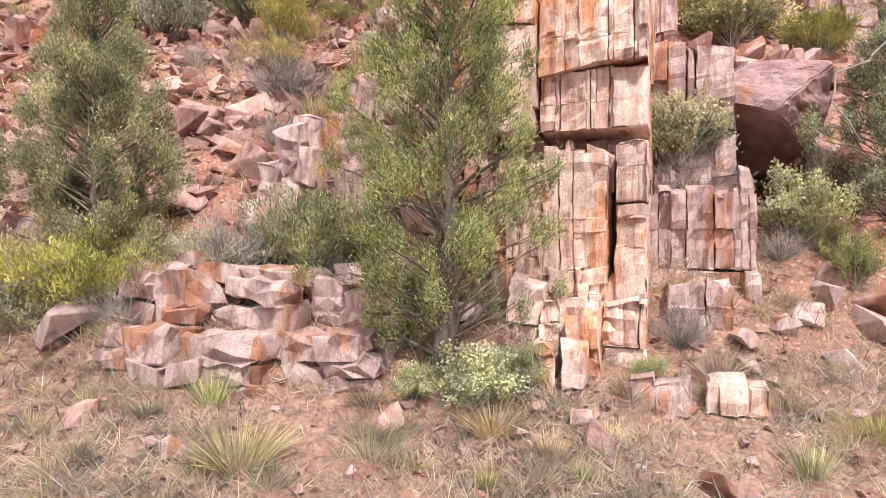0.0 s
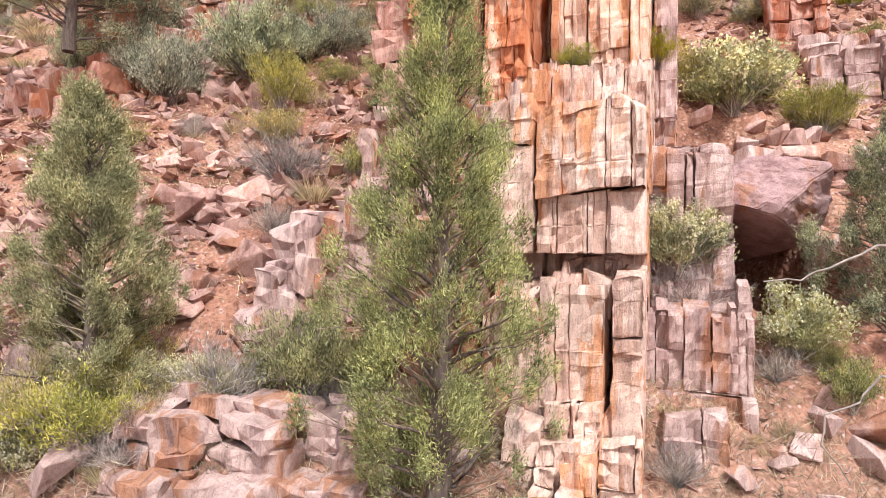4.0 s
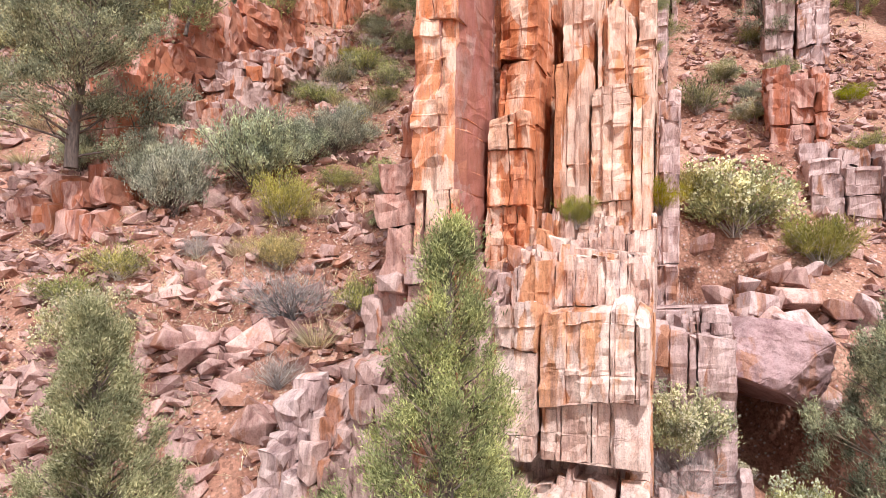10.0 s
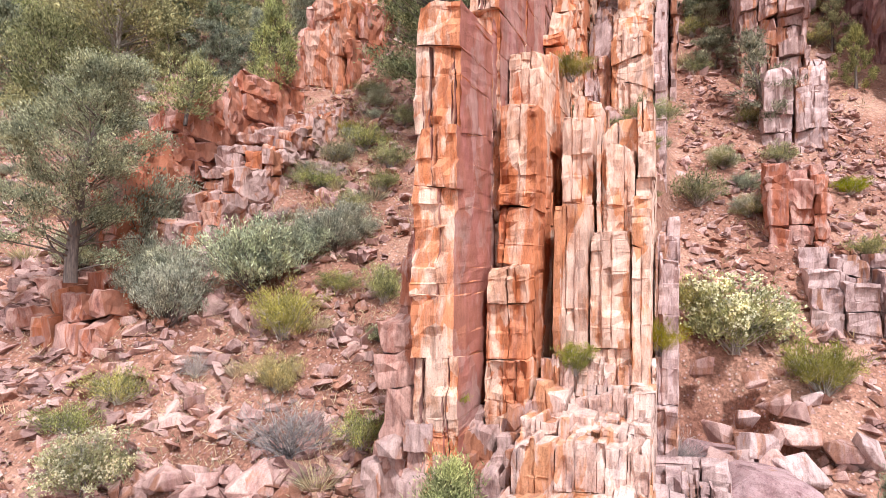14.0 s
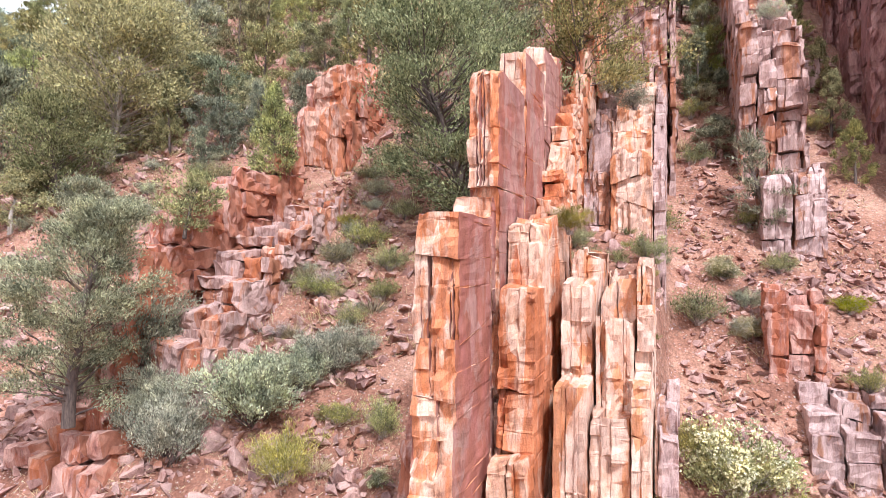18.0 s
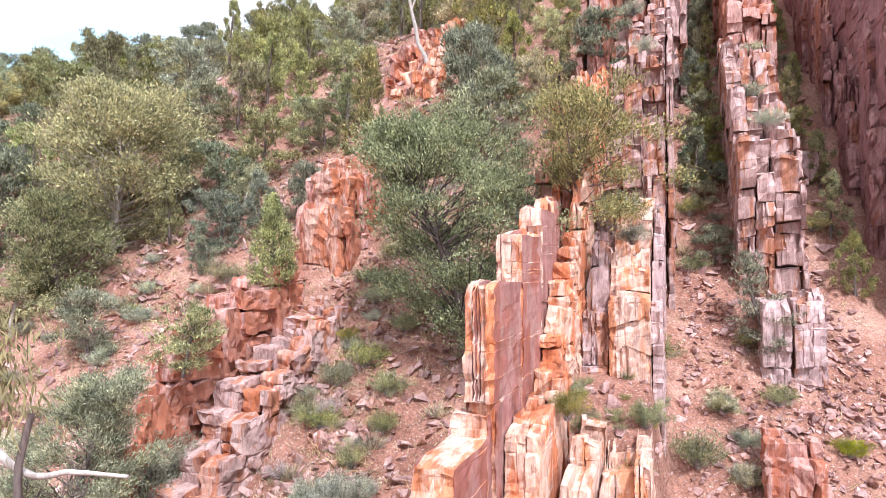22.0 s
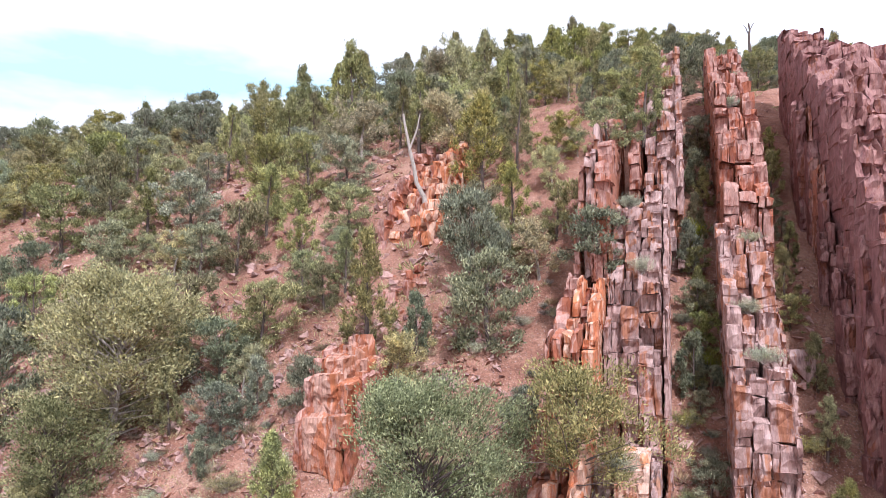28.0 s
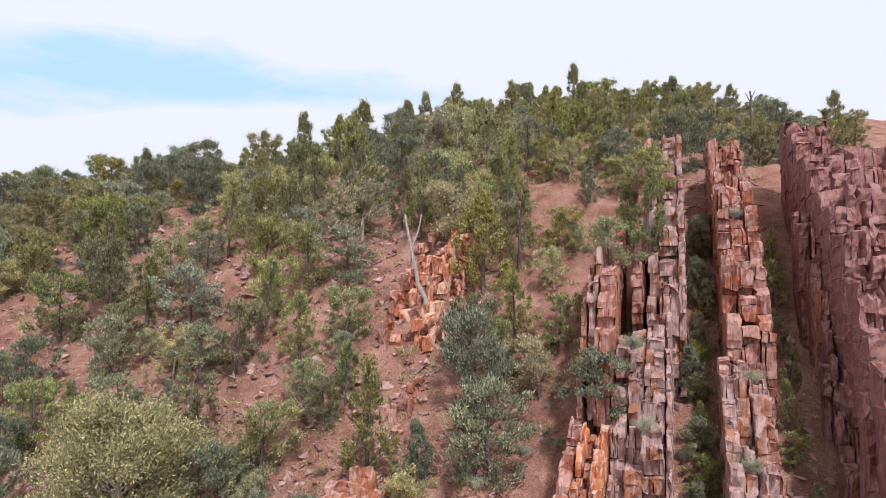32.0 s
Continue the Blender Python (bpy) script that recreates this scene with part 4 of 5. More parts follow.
# the great boulder that roofs the cave
bm = bmesh.new()
bmesh.ops.create_cube(bm, size=1.0)
for way, reach in [((-0.75, -0.1, 0.66), 0.50), ((0.55, -0.1, 0.8), 0.56), ((0.9, -0.2, 0.35), 0.50), ((0.42, 0.0, -0.9), 0.56), ((-0.35, -0.1, -0.93), 0.36), ((-0.2, -0.95, 0.25), 0.47), ((0.3, -0.93, -0.2), 0.49), ((0.75, -0.6, -0.25), 0.56), ((-0.8, -0.6, 0.1), 0.60), ((0.1, -0.7, 0.7), 0.60)]:
    way = Vector(way).normalized()
    cut = bmesh.ops.bisect_plane(bm, geom=bm.verts[:] + bm.edges[:] + bm.faces[:], plane_co=way * reach, plane_no=way, clear_outer=True)
    rim = [e for e in cut["geom_cut"] if isinstance(e, bmesh.types.BMEdge)]
    if rim:
        bmesh.ops.contextual_create(bm, geom=rim)
bmesh.ops.bevel(bm, geom=bm.edges[:], offset=0.018, segments=2, affect="EDGES", clamp_overlap=True)
bmesh.ops.triangulate(bm, faces=bm.faces)
for _ in range(4):
    bmesh.ops.subdivide_edges(bm, edges=[e for e in bm.edges if e.calc_length() > 0.05], cuts=1)
    bmesh.ops.triangulate(bm, faces=bm.faces)
for w in bm.verts:
    w.co += noise.noise_vector(w.co * 2.5) * 0.025 + noise.noise_vector(w.co * 8) * 0.016 + noise.noise_vector(w.co * 20) * 0.007
boulder = new("boulder", mesh_np("boulder", *as_arrays(bm), BOULDER, 3))
boulder.scale = (1.85, 4.3, 1.42)
boulder.location, boulder.rotation_euler = (5.68, 12.1, 4.97), (radians(-6), radians(6), radians(-6))
tagged(boulder, "great purple grey boulder roofing a dark hollow", "boulder")
loose_rock(6.75, 11.2, 1.0, "dark block propping the boulder", LARGE_PURPLE[2], (1.2, 1.4), 0.1, 3.7)


loose_rock(16.4, 28.3, 1.7, "dark rounded boulder wedged in the gully", LARGE_PURPLE[5], (0.9, 1.1), 0.1)


def rubble(name, label, spots, mat):
    """Many small angular stones in one mesh. spots: x, y, size."""
    vs, fs, n = [], [], 0
    for x, y, s in spots:
        co, tri = random.choice(SMALL if s > 0.12 and y < 24 else TINY)
        turn = np.array(Euler((random.uniform(-0.6, 0.6), random.uniform(-0.6, 0.6), random.uniform(0, 6.28))).to_matrix())
        size = np.array([random.uniform(0.9, 1.5), random.uniform(0.6, 1.1), random.uniform(0.35, 0.8)]) * s * 1.15
        vs.append((co * size) @ turn.T + (x, y, floor_at(x, y) + 0.12 * s))
        fs.append(tri + n)
        n += len(co)
    ob = new(name, mesh_np(name, np.concatenate(vs), np.concatenate(fs), mat, 3))
    return tagged(ob, label, "rubble", kind="stuff")


def strew(n, x0, x1, y0, y1, small, big, keep=None, power=2.5):
    out = []
    for _ in range(n):
        x, y = random.uniform(x0, x1), random.uniform(y0, y1)
        clump = 0.5 + 0.5 * noise.noise((x * 0.5, y * 0.5, 9.0))
        if random.random() > max(0.1, 1.9 * clump - 0.35) or (keep and not keep(x, y)) or cave_dip(x, y) > 0.2:
            continue
        out.append((x, y, small + (big - small) * random.random() ** power))
    return out


random.seed(31)
rubble("scree", "loose pink angular scree below the red cliff", strew(13000, -11.5, -1.0, 8.6, 19, 0.05, 0.5, lambda x, y: uv(x, y)[0] < -4.3 and random.random() < (1.0 if y < 12.5 else 0.42 + 0.5 * (x < -6)), 2.8), SCREE)
rubble("scree", "pink scree spilling down between the ribs", strew(13000, 3, 14, 11.5, 25, 0.05, 0.36, lambda x, y: 0.3 < uv(x, y)[0] < 6.5, 3), SCREE)
rubble("gravel", "gravel and small stones at the foot of the bank", strew(7000, -6, 6.5, 4.6, 9.5, 0.015, 0.16, None, 3), SCREE)
rubble("scree", "red rubble strewn over the open slope", strew(13000, -24, 3, 18, 34, 0.09, 0.55, lambda x, y: uv(x, y)[0] < -4.5, 2.8), SCREE)
rubble("scree", "stones scattered high on the hillside", strew(13000, -50, 4, 33, 75, 0.12, 0.8, None, 3), SCREE)
rubble("scree", "stones in the gullies between the high ribs", strew(4200, 6, 34, 22, 52, 0.12, 0.6, lambda x, y: 0.3 < uv(x, y)[0] < 7.2, 3), SCREE)


# ---- plants ----
def leaf_arrays(at, way, length, width, rng, corners=4):
    """Narrow four-cornered leaves from their stalks along way."""
    n = len(at)
    way = way / (np.linalg.norm(way, axis=1, keepdims=True) + 1e-9)
    side = np.cross(way, rng.normal(size=(n, 3)) * 0.75 + np.array((0.0, -0.35, 0.9)))
    side /= np.linalg.norm(side, axis=1, keepdims=True) + 1e-9
    ln = (length * rng.uniform(0.6, 1.3, n))[:, None]
    wd = (width * rng.uniform(0.7, 1.3, n))[:, None] / 2
    if corners == 3:
        return np.stack([at + side * wd, at + way * ln, at - side * wd], 1).reshape(-1, 3), np.arange(3 * n).reshape(-1, 3)
    verts = np.stack([at, at + way * ln * 0.45 + side * wd, at + way * ln, at + way * ln * 0.45 - side * wd], 1).reshape(-1, 3)
    return verts, np.arange(4 * n).reshape(-1, 4)


def tubes(lines, sides=5):
    """Tapered limbs in one mesh: each line is a list of (point, radius)."""
    vs, fs = [], []
    for line in lines:
        base = len(vs)
        for i, (p, r) in enumerate(line):
            p = Vector(p)
            d = (Vector(line[min(i + 1, len(line) - 1)][0]) - Vector(line[max(i - 1, 0)][0])).normalized()
            a = d.orthogonal().normalized()
            b = d.cross(a)
            for s in range(sides):
                t = 2 * math.pi * s / sides
                vs.append(p + (a * math.cos(t) + b * math.sin(t)) * r)
        for i in range(len(line) - 1):
            for s in range(sides):
                q, w = base + i * sides, (s + 1) % sides
                fs.append((q + s, q + w, q + sides + w, q + sides + s))
    return np.array([v[:] for v in vs]), np.array(fs)


def limb(start, way, length, radius, rnd, bend=0.25, steps=5, rise=0.0):
    p, d, out = Vector(start), Vector(way).normalized(), []
    for i in range(steps + 1):
        out.append((p.copy(), max(radius * (1 - 0.85 * i / steps), 0.004)))
        d = (d + Vector((rnd.gauss(0, bend), rnd.gauss(0, bend), rnd.gauss(0, bend) + rise)) * 0.5).normalized()
        p = p + d * (length / steps)
    return out


def tree(name, label, shape, height, radius, leaf_mat, bark_mat, leaves, leaf, seed, clear=0.12, category="tree", clumps=90, lean=0.0, sag=0.0, tight=1.0, share=0.5):
    """A tapered trunk, limbs and a crown of small leaves in clumps. shape: cone, round or open."""
    rnd, rng = random.Random(seed), np.random.default_rng(seed)
    base = new(name)
    tagged(base, label, category)
    top = height * (0.97 if shape == "cone" else 0.8)
    trunk = limb((0, 0, -0.15), (lean, lean * 0.4, 1), top + 0.15, 0.022 * height + 0.015, rnd, 0.05 if shape == "cone" else 0.16, 9)
    main, twigs, spots = [trunk], [], []

    def on_trunk(t):
        f = t * (len(trunk) - 1)
        i = min(int(f), len(trunk) - 2)
        return trunk[i][0].lerp(trunk[i + 1][0], f - i), trunk[i][1]

    lopside = rnd.uniform(0, 6.28)
    for k in range(clumps):
        t = clear + (1 - clear) * ((k + rnd.random()) / clumps) ** (0.85 if shape == "cone" else 0.7)
        g = (t - clear) / (1 - clear)
        if shape == "cone":
            reach = radius * (min(1, g / 0.16) ** 0.6) * (1 - g) ** 0.75 * rnd.choice((rnd.uniform(0.35, 0.8), rnd.uniform(0.7, 1.0), rnd.uniform(0.9, 1.22))) + 0.05 * radius
            up = 0.45 + 0.5 * g
        elif shape == "round":
            reach = radius * math.sqrt(max(0.02, 1 - (2 * g - 0.9) ** 2 * 0.85)) * rnd.uniform(0.45, 1.08)
            up = 0.25 + 0.8 * g
        else:
            reach = radius * math.sqrt(max(0.04, 1 - (2 * g - 0.75) ** 2 * 0.62)) * rnd.choice((rnd.uniform(0.3, 0.7), rnd.uniform(0.7, 1.25)))
            up = 0.10 + 0.75 * g
        ang = k * 2.4 + rnd.uniform(-0.5, 0.5)
        reach *= 1 + 0.18 * math.cos(ang - lopside)
        if shape != "cone":
            reach *= 0.5 + 1.0 * (0.5 + 0.5 * noise.noise((1.4 * math.cos(ang) + seed, 1.4 * math.sin(ang), 4.5 * g)))
        p0, r0 = on_trunk(max(0.04, min(0.98, t - (0.55 * up * reach / height if shape == "cone" else 0.25 * reach / max(radius, 0.1)))))
        way = Vector((math.cos(ang), math.sin(ang), up))
        br = limb(p0, way, reach * (0.55 + 0.5 * way.length), min(r0 * 0.4, 0.0055 * height), rnd, 0.20, 5, 0.03 - sag * 0.25)
        (main if k % 4 == 0 else twigs).append(br)
        for j in range(2, 6):
            q = br[j][0]
            spots.append((q, (0.1, 0.3, 0.8, 1.0)[j - 2] * (0.4 + 0.6 * rnd.random()), (q - p0).normalized()))
        if k % 2 == 0 and reach > 0.4 * radius:
            q = br[3][0]
            side = limb(q, way.cross(Vector((0, 0, 1))) * rnd.choice((-1, 1)) + way * 0.7, reach * 0.45, 0.008 + 0.002 * height, rnd, 0.25, 3, 0.05)
            twigs.append(side)
            spots += [(side[2][0], 0.9, way), (side[3][0], 1.0, way)]
    v, f = tubes([trunk], 8 if leaves > 8000 else 5)
    part("trunk", mesh_np("trunk", v, f, bark_mat), base)
    if leaves > 8000:
        for line in main[1:]:
            v, f = tubes([line], 5)
            part("limb", mesh_np("limb", v, f, bark_mat), base)
    else:
        twigs += main[1:]
    v, f = tubes([[(p, max(r * 0.7, 0.0035)) for p, r in (line if leaves > 8000 else line[::2])] for line in twigs], 3)
    tagged(part("twig", mesh_np("twig", v, f, TWIG_BROWN if leaf[0] < 0.1 else bark_mat), base), kind="stuff")
    # leaves gather in flattened tufts at the ends of the boughs
    w = np.array([s[1] for s in spots])
    tufts = rng.choice(len(spots), min(len(spots), int(len(spots) * share)), replace=False, p=w / w.sum())
    bulk = rng.uniform(0.3, 1.0, len(tufts)) ** 1.5 * 1.8
    pick = rng.choice(len(tufts), leaves, p=bulk / bulk.sum())
    at = np.array([s[0][:] for s in spots])[tufts[pick]]
    out = np.array([s[2][:] for s in spots])[tufts[pick]]
    puff = radius * {"cone": 0.085, "round": 0.115, "open": 0.12}[shape] * tight
    at = at + rng.normal(size=(leaves, 3)) * (puff * np.sqrt(bulk[pick]))[:, None] * np.array((0.85, 0.85, 1.3) if shape == "cone" else (1, 1, 0.62)) + (0, 0, puff * 0.4)
    way = out * 0.6 + rng.normal(size=(leaves, 3)) * 0.55 + np.array((0, 0, 0.45 - sag))
    corners = 4 if leaves > 8000 else 3
    v, f = leaf_arrays(at, way, leaf[0], leaf[1], rng, corners)
    part("crown", mesh_np("crown", v, f, leaf_mat, corners), base)
    return base


def shrub(label, leaf_mat, height, radius, leaves, leaf, seed, twig_mat=TWIG, stems=26, flowers=0, name="shrub", upright=0.6):
    """A bush of fine stems from one foot, leaves on their outer half, and heads of flowers on some tips."""
    rnd, rng = random.Random(seed), np.random.default_rng(seed)
    base = new(name)
    tagged(base, label, "shrub")
    lines, tips = [], []
    for k in range(stems):
        ang, far = k * 2.4 + rnd.uniform(-0.4, 0.4), math.sqrt((k + 0.5) / stems)
        way = Vector((math.cos(ang) * far * radius, math.sin(ang) * far * radius, height * (1.05 - 0.55 * far ** 2 * (1 - upright * 0.5)))) * rnd.uniform(0.55, 1.2)
        ln = limb((rnd.gauss(0, 0.06), rnd.gauss(0, 0.06), -0.05), way, way.length, 0.006 + 0.008 * radius, rnd, 0.22, 6, 0.02)
        lines.append(ln[::2])
        for j in (3, 4, 5, 6):
            tips.append((ln[j][0], way.normalized(), j))
            if j < 6:
                side = limb(ln[j][0], way.normalized() + Vector((rnd.gauss(0, 0.7), rnd.gauss(0, 0.7), rnd.gauss(0, 0.4))), 0.32 * radius, 0.004, rnd, 0.2, 2)
                lines.append(side[::2])
                tips.append((side[2][0], way.normalized(), j))
    v, f = tubes(lines, 3)
    tagged(part("stem", mesh_np("stem", v, f, twig_mat), base), kind="stuff")
    if leaves:
        pts, outs = np.array([t[0][:] for t in tips]), np.array([t[1][:] for t in tips])
        bulk = rng.random(len(tips)) ** 2 + 0.04
        pick = rng.choice(len(tips), leaves, p=bulk / bulk.sum())
        at = pts[pick] + rng.normal(size=(leaves, 3)) * (radius * (0.045 + 0.06 * bulk[pick]))[:, None]
        way = outs[pick] * 0.8 + rng.normal(size=(leaves, 3)) * 0.5 + np.array((0, 0, 0.3))
        v, f = leaf_arrays(at, way, leaf[0], leaf[1], rng)
        part("foliage", mesh_np("foliage", v, f, leaf_mat), base)
    if flowers:
        heads = np.array([t[0][:] for t in tips if t[2] >= 5])
        heads = heads[rng.integers(0, len(heads), flowers)] + rng.normal(size=(flowers, 3)) * radius * 0.07 + np.array((0, 0, 0.04 * radius))
        at = np.repeat(heads, 6, 0)
        way = rng.normal(size=(len(at), 3)) + np.array((0, 0, 0.5))
        v, f = leaf_arrays(at, way, 0.030 + 0.012 * radius, 0.026 + 0.012 * radius, rng)
        tagged(part("flower", mesh_np("flower", v, f, BLOOM), base, "heads of small cream flowers"), kind="stuff")
    return base


def tuft(label, mat, height, radius, blades, seed, width=0.012, name="grass_tuft", droop=0.35):
    rng = np.random.default_rng(seed)
    base = new(name)
    tagged(base, label, "grass")
    ang, far = rng.uniform(0, 6.28, blades), np.sqrt(rng.random(blades))
    foot = np.stack([np.cos(ang) * far * radius * 0.35, np.sin(ang) * far * radius * 0.35, np.full(blades, -0.03)], 1)
    way = np.stack([np.cos(ang) * far * radius, np.sin(ang) * far * radius, height * rng.uniform(0.7, 1.1, blades)], 1)
    way[:, :2] += rng.normal(size=(blades, 2)) * 0.12 * height
    v1, f1 = leaf_arrays(foot, way, height, width, rng)
    v1[2::4, 2] -= droop * height * np.repeat(far, 1) * 0.5
    tagged(part("blade", mesh_np("blade", v1, f1, mat), base), kind="stuff")
    return base


def plant(ob, spots, used=None, grow=1.0):
    """Copies of a plant (built with radius 1) at each x, y, radius; the first spot takes the plant itself."""
    for i, (x, y, r, *rest) in enumerate(spots):
        z = rest[0] if rest else floor_at(x, y)
        m = Matrix.Translation((x, y, z)) @ Euler((0, 0, random.uniform(0, 6.28))).to_matrix().to_4x4() @ Matrix.Diagonal((r * grow * random.uniform(0.85, 1.25), r * grow * random.uniform(0.85, 1.2), r * grow * random.uniform(0.8, 1.2), 1))
        if i == 0:
            ob.matrix_basis = m
        else:
            copy_scaled(ob, m)


def copy_scaled(ob, m):
    keep = ob.matrix_basis.copy()
    ob.matrix_basis = Matrix.Identity(4)
    c = copy_thing(ob, m)
    ob.matrix_basis = keep
    return c


random.seed(77)
# three cypress pines close to the camera
t1 = tree("cypress_pine", "slender green cypress pine with feathery foliage before the rock", "cone", 5.9, 1.45, NEAR_LEAF, BARK, 85000, (0.06, 0.0125), 1, 0.05, clumps=200, share=0.26, tight=0.66)
t1.location = (0.22, 7.05, 1.35)
t2 = tree("cypress_pine", "bushy green cypress pine rooted in the scree bank", "cone", 3.9, 1.3, YOUNG_LEAF, BARK, 78000, (0.06, 0.0135), 2, 0.04, clumps=180, share=0.24, tight=0.62)
t2.location = (-4.05, 8.1, 2.3)
t3 = tree("cypress_pine", "blue-green cypress pine beside the cave", "cone", 3.7, 1.3, BLUE_LEAF, BARK, 52000, (0.065, 0.014), 3, 0.12, clumps=140, share=0.24, tight=0.62)
t3.location = (6.6, 9.4, 2.8)
# trees on and beside the ribs
t = tree("cypress_pine", "tall dark blue-green pine on top of the red cliff", "round", 6.4, 1.75, BLUE_LEAF, BARK, 52000, (0.085, 0.027), 4, 0.2, clumps=120, share=0.24, tight=0.8)
t.location = (-8.4, 14.9, 8.9)
t = tree("cypress_pine", "large dark green pine leaning against the rib", "round", 10.6, 3.3, DEEP_LEAF, BARK, 70000, (0.14, 0.044), 5, 0.12, clumps=140, lean=-0.05, sag=0.1, share=0.27, tight=0.85)
t.location = (1.3, 21.9, 13.3)
t = tree("cypress_pine", "spreading grey-green pine with forked trunk on the rib", "open", 6.0, 2.6, OLIVE_LEAF, BARK, 15000, (0.15, 0.045), 6, 0.42, clumps=56, lean=0.06, share=0.26, tight=0.8)
t.location = (4.37, 20.6, 17.0)
t = tree("cypress_pine", "small yellow-green conical pine on red rock", "cone", 3.6, 1.05, OLIVE_LEAF, BARK, 9000, (0.14, 0.04), 7, 0.06)
t.location = (-6.2, 24.0, 15.6)
t = tree("tree", "small open grey-green tree on the red outcrop", "open", 2.4, 0.95, OLIVE_LEAF, BARK, 4000, (0.13, 0.04), 8, 0.25, clumps=40)
t.location = (-7.5, 19.0, 13.4)
t = tree("eucalypt", "tall pale-trunked eucalypt with olive foliage", "round", 11.2, 4.3, EUC_LEAF, PALE_BARK, 40000, (0.20, 0.075), 9, 0.25, clumps=110, sag=0.15, share=0.22, tight=0.9)
t.location = (-15.6, 30.0, 16.1)
t = tree("cypress_pine", "dense dark blue-green pine at the foot of the slope", "round", 6.4, 2.1, DEEP_LEAF, BARK, 18000, (0.16, 0.05), 10, 0.06)
t.location = (-16.6, 27.8, 14.5)
t = tree("cypress_pine", "thin grey-green sapling among the slabs", "open", 4.9, 0.85, GREY_LEAF, BARK, 5000, (0.13, 0.035), 12, 0.15, clumps=60)
t.location = (10.7, 20.6, 13.3)

# kinds of hillside tree, each built once with radius one
KINDS = [
    (tree("cypress_pine", "dark green cypress pine on the wooded hillside", "cone", 2.8, 1.0, PINE_LEAF, BARK, 7900, (0.092, 0.036), 41, 0.08, clumps=66, share=0.2, tight=0.78), 2.6),
    (tree("cypress_pine", "rounded green pine on the wooded hillside", "round", 2.5, 1.0, PINE_LEAF, BARK, 7900, (0.092, 0.036), 42, 0.1, clumps=66, share=0.2, tight=0.78), 2.2),
    (tree("blue_pine", "blue-grey pine on the wooded hillside", "round", 2.4, 1.0, BLUE_LEAF, BARK, 7900, (0.092, 0.036), 43, 0.06, clumps=66, share=0.2, tight=0.78), 2.4),
    (tree("cypress_pine", "narrow olive pine on the wooded hillside", "cone", 3.3, 1.0, OLIVE_LEAF, BARK, 7900, (0.092, 0.036), 44, 0.08, clumps=66, share=0.2, tight=0.78), 1.9),
    (tree("eucalypt", "pale-trunked eucalypt with airy foliage on the hillside", "open", 2.6, 1.0, EUC_LEAF, PALE_BARK, 7900, (0.092, 0.036), 45, 0.3, clumps=69, sag=0.3, share=0.2, tight=0.9), 1.6),
    (tree("tree", "grey-green open tree on the hillside", "open", 2.2, 1.0, GREY_LEAF, BARK, 7900, (0.092, 0.036), 46, 0.25, clumps=54, share=0.2, tight=0.9), 1.3),
    (tree("blue_pine", "bushy blue-green young pine on the hillside", "cone", 2.2, 1.0, BLUE_LEAF, BARK, 7900, (0.092, 0.036), 47, 0.05, clumps=66, share=0.2, tight=0.78), 1.6),
]
FIRST = set()


def grow_tree(kind, x, y, r, z=None, tall=1.0):
    ob = KINDS[kind][0]
    s = random.uniform(0.92, 1.08) * tall
    m = Matrix.Translation((x, y, (floor_at(x, y) if z is None else z) - 0.1)) @ Euler((0, 0, random.uniform(0, 6.28))).to_matrix().to_4x4() @ Matrix.Diagonal((r, r, r * s, 1))
    if kind not in FIRST:
        FIRST.add(kind)
        ob.matrix_basis = m
        return ob
    return copy_scaled(ob, m)


# trees that stand out: kind, x, y, radius and, on rock, z
MARKED = [(3, -12.8, 30.0, 0.95), (2, -11.3, 32.5, 1.8), (3, -3.7, 31.8, 1.8, None, 1.2), (2, 2.1, 34.1, 2.1, None, 1.35), (3, 5.2, 43.1, 1.5, None, 1.35), (1, -28.1, 46.3, 2.4), (4, -21.6, 67.5, 3.0), (2, -10.2, 29.6, 1.4), (6, -8.8, 30.6, 1.2), (3, -22.0, 38.0, 1.2), (2, -19.5, 38.5, 1.6), (1, -14.5, 36.0, 1.6), (2, -15.5, 40.0, 1.9), (0, -9.0, 40.0, 1.7), (3, -12.0, 43.0, 1.5), (1, -6.0, 41.0, 1.8), (5, -8.0, 37.0, 1.4), (2, -7.0, 46.0, 1.9), (4, -17.0, 34.5, 1.7), (6, -13.5, 33.0, 1.3), (0, -5.5, 36.5, 1.3), (4, -1.7, 63.0, 2.2, None, 1.6), (4, 1.9, 63.4, 2.5, None, 1.55), (5, -6.1, 29.4, 1.2, None, 1.3), (1, -10.7, 33.9, 0.9), (2, -18.1, 44.8, 2.3),
          (6, 11.2, 27.8, 1.2), (3, 13.8, 34.5, 1.0), (4, 1.2, 47.0, 2.3), (4, -6.5, 50.5, 2.4), (1, -9.5, 33.5, 1.9),
          (5, 7.4, 28.8, 1.7, 25.2), (5, 9.2, 34.4, 1.4, 32.4), (3, 11.6, 35.5, 1.5, 32.6), (1, 14.0, 41.2, 1.7, 36.8), (0, 12.6, 43.0, 1.5), (1, 8.0, 44.0, 1.7), (2, 12.4, 30.5, 1.0),
          (6, 13.0, 33.0, 1.2), (1, 12.0, 29.2, 1.0), (6, 15.4, 38.0, 1.3), (2, 17.2, 42.5, 1.3), (4, -17.5, 26.0, 1.6), (5, -13.2, 24.0, 1.3), (6, -10.5, 28.0, 1.0), (2, 3.6, 27.2, 1.1), (0, 4.4, 37.8, 1.5)]
for row in MARKED:
    grow_tree(*row)

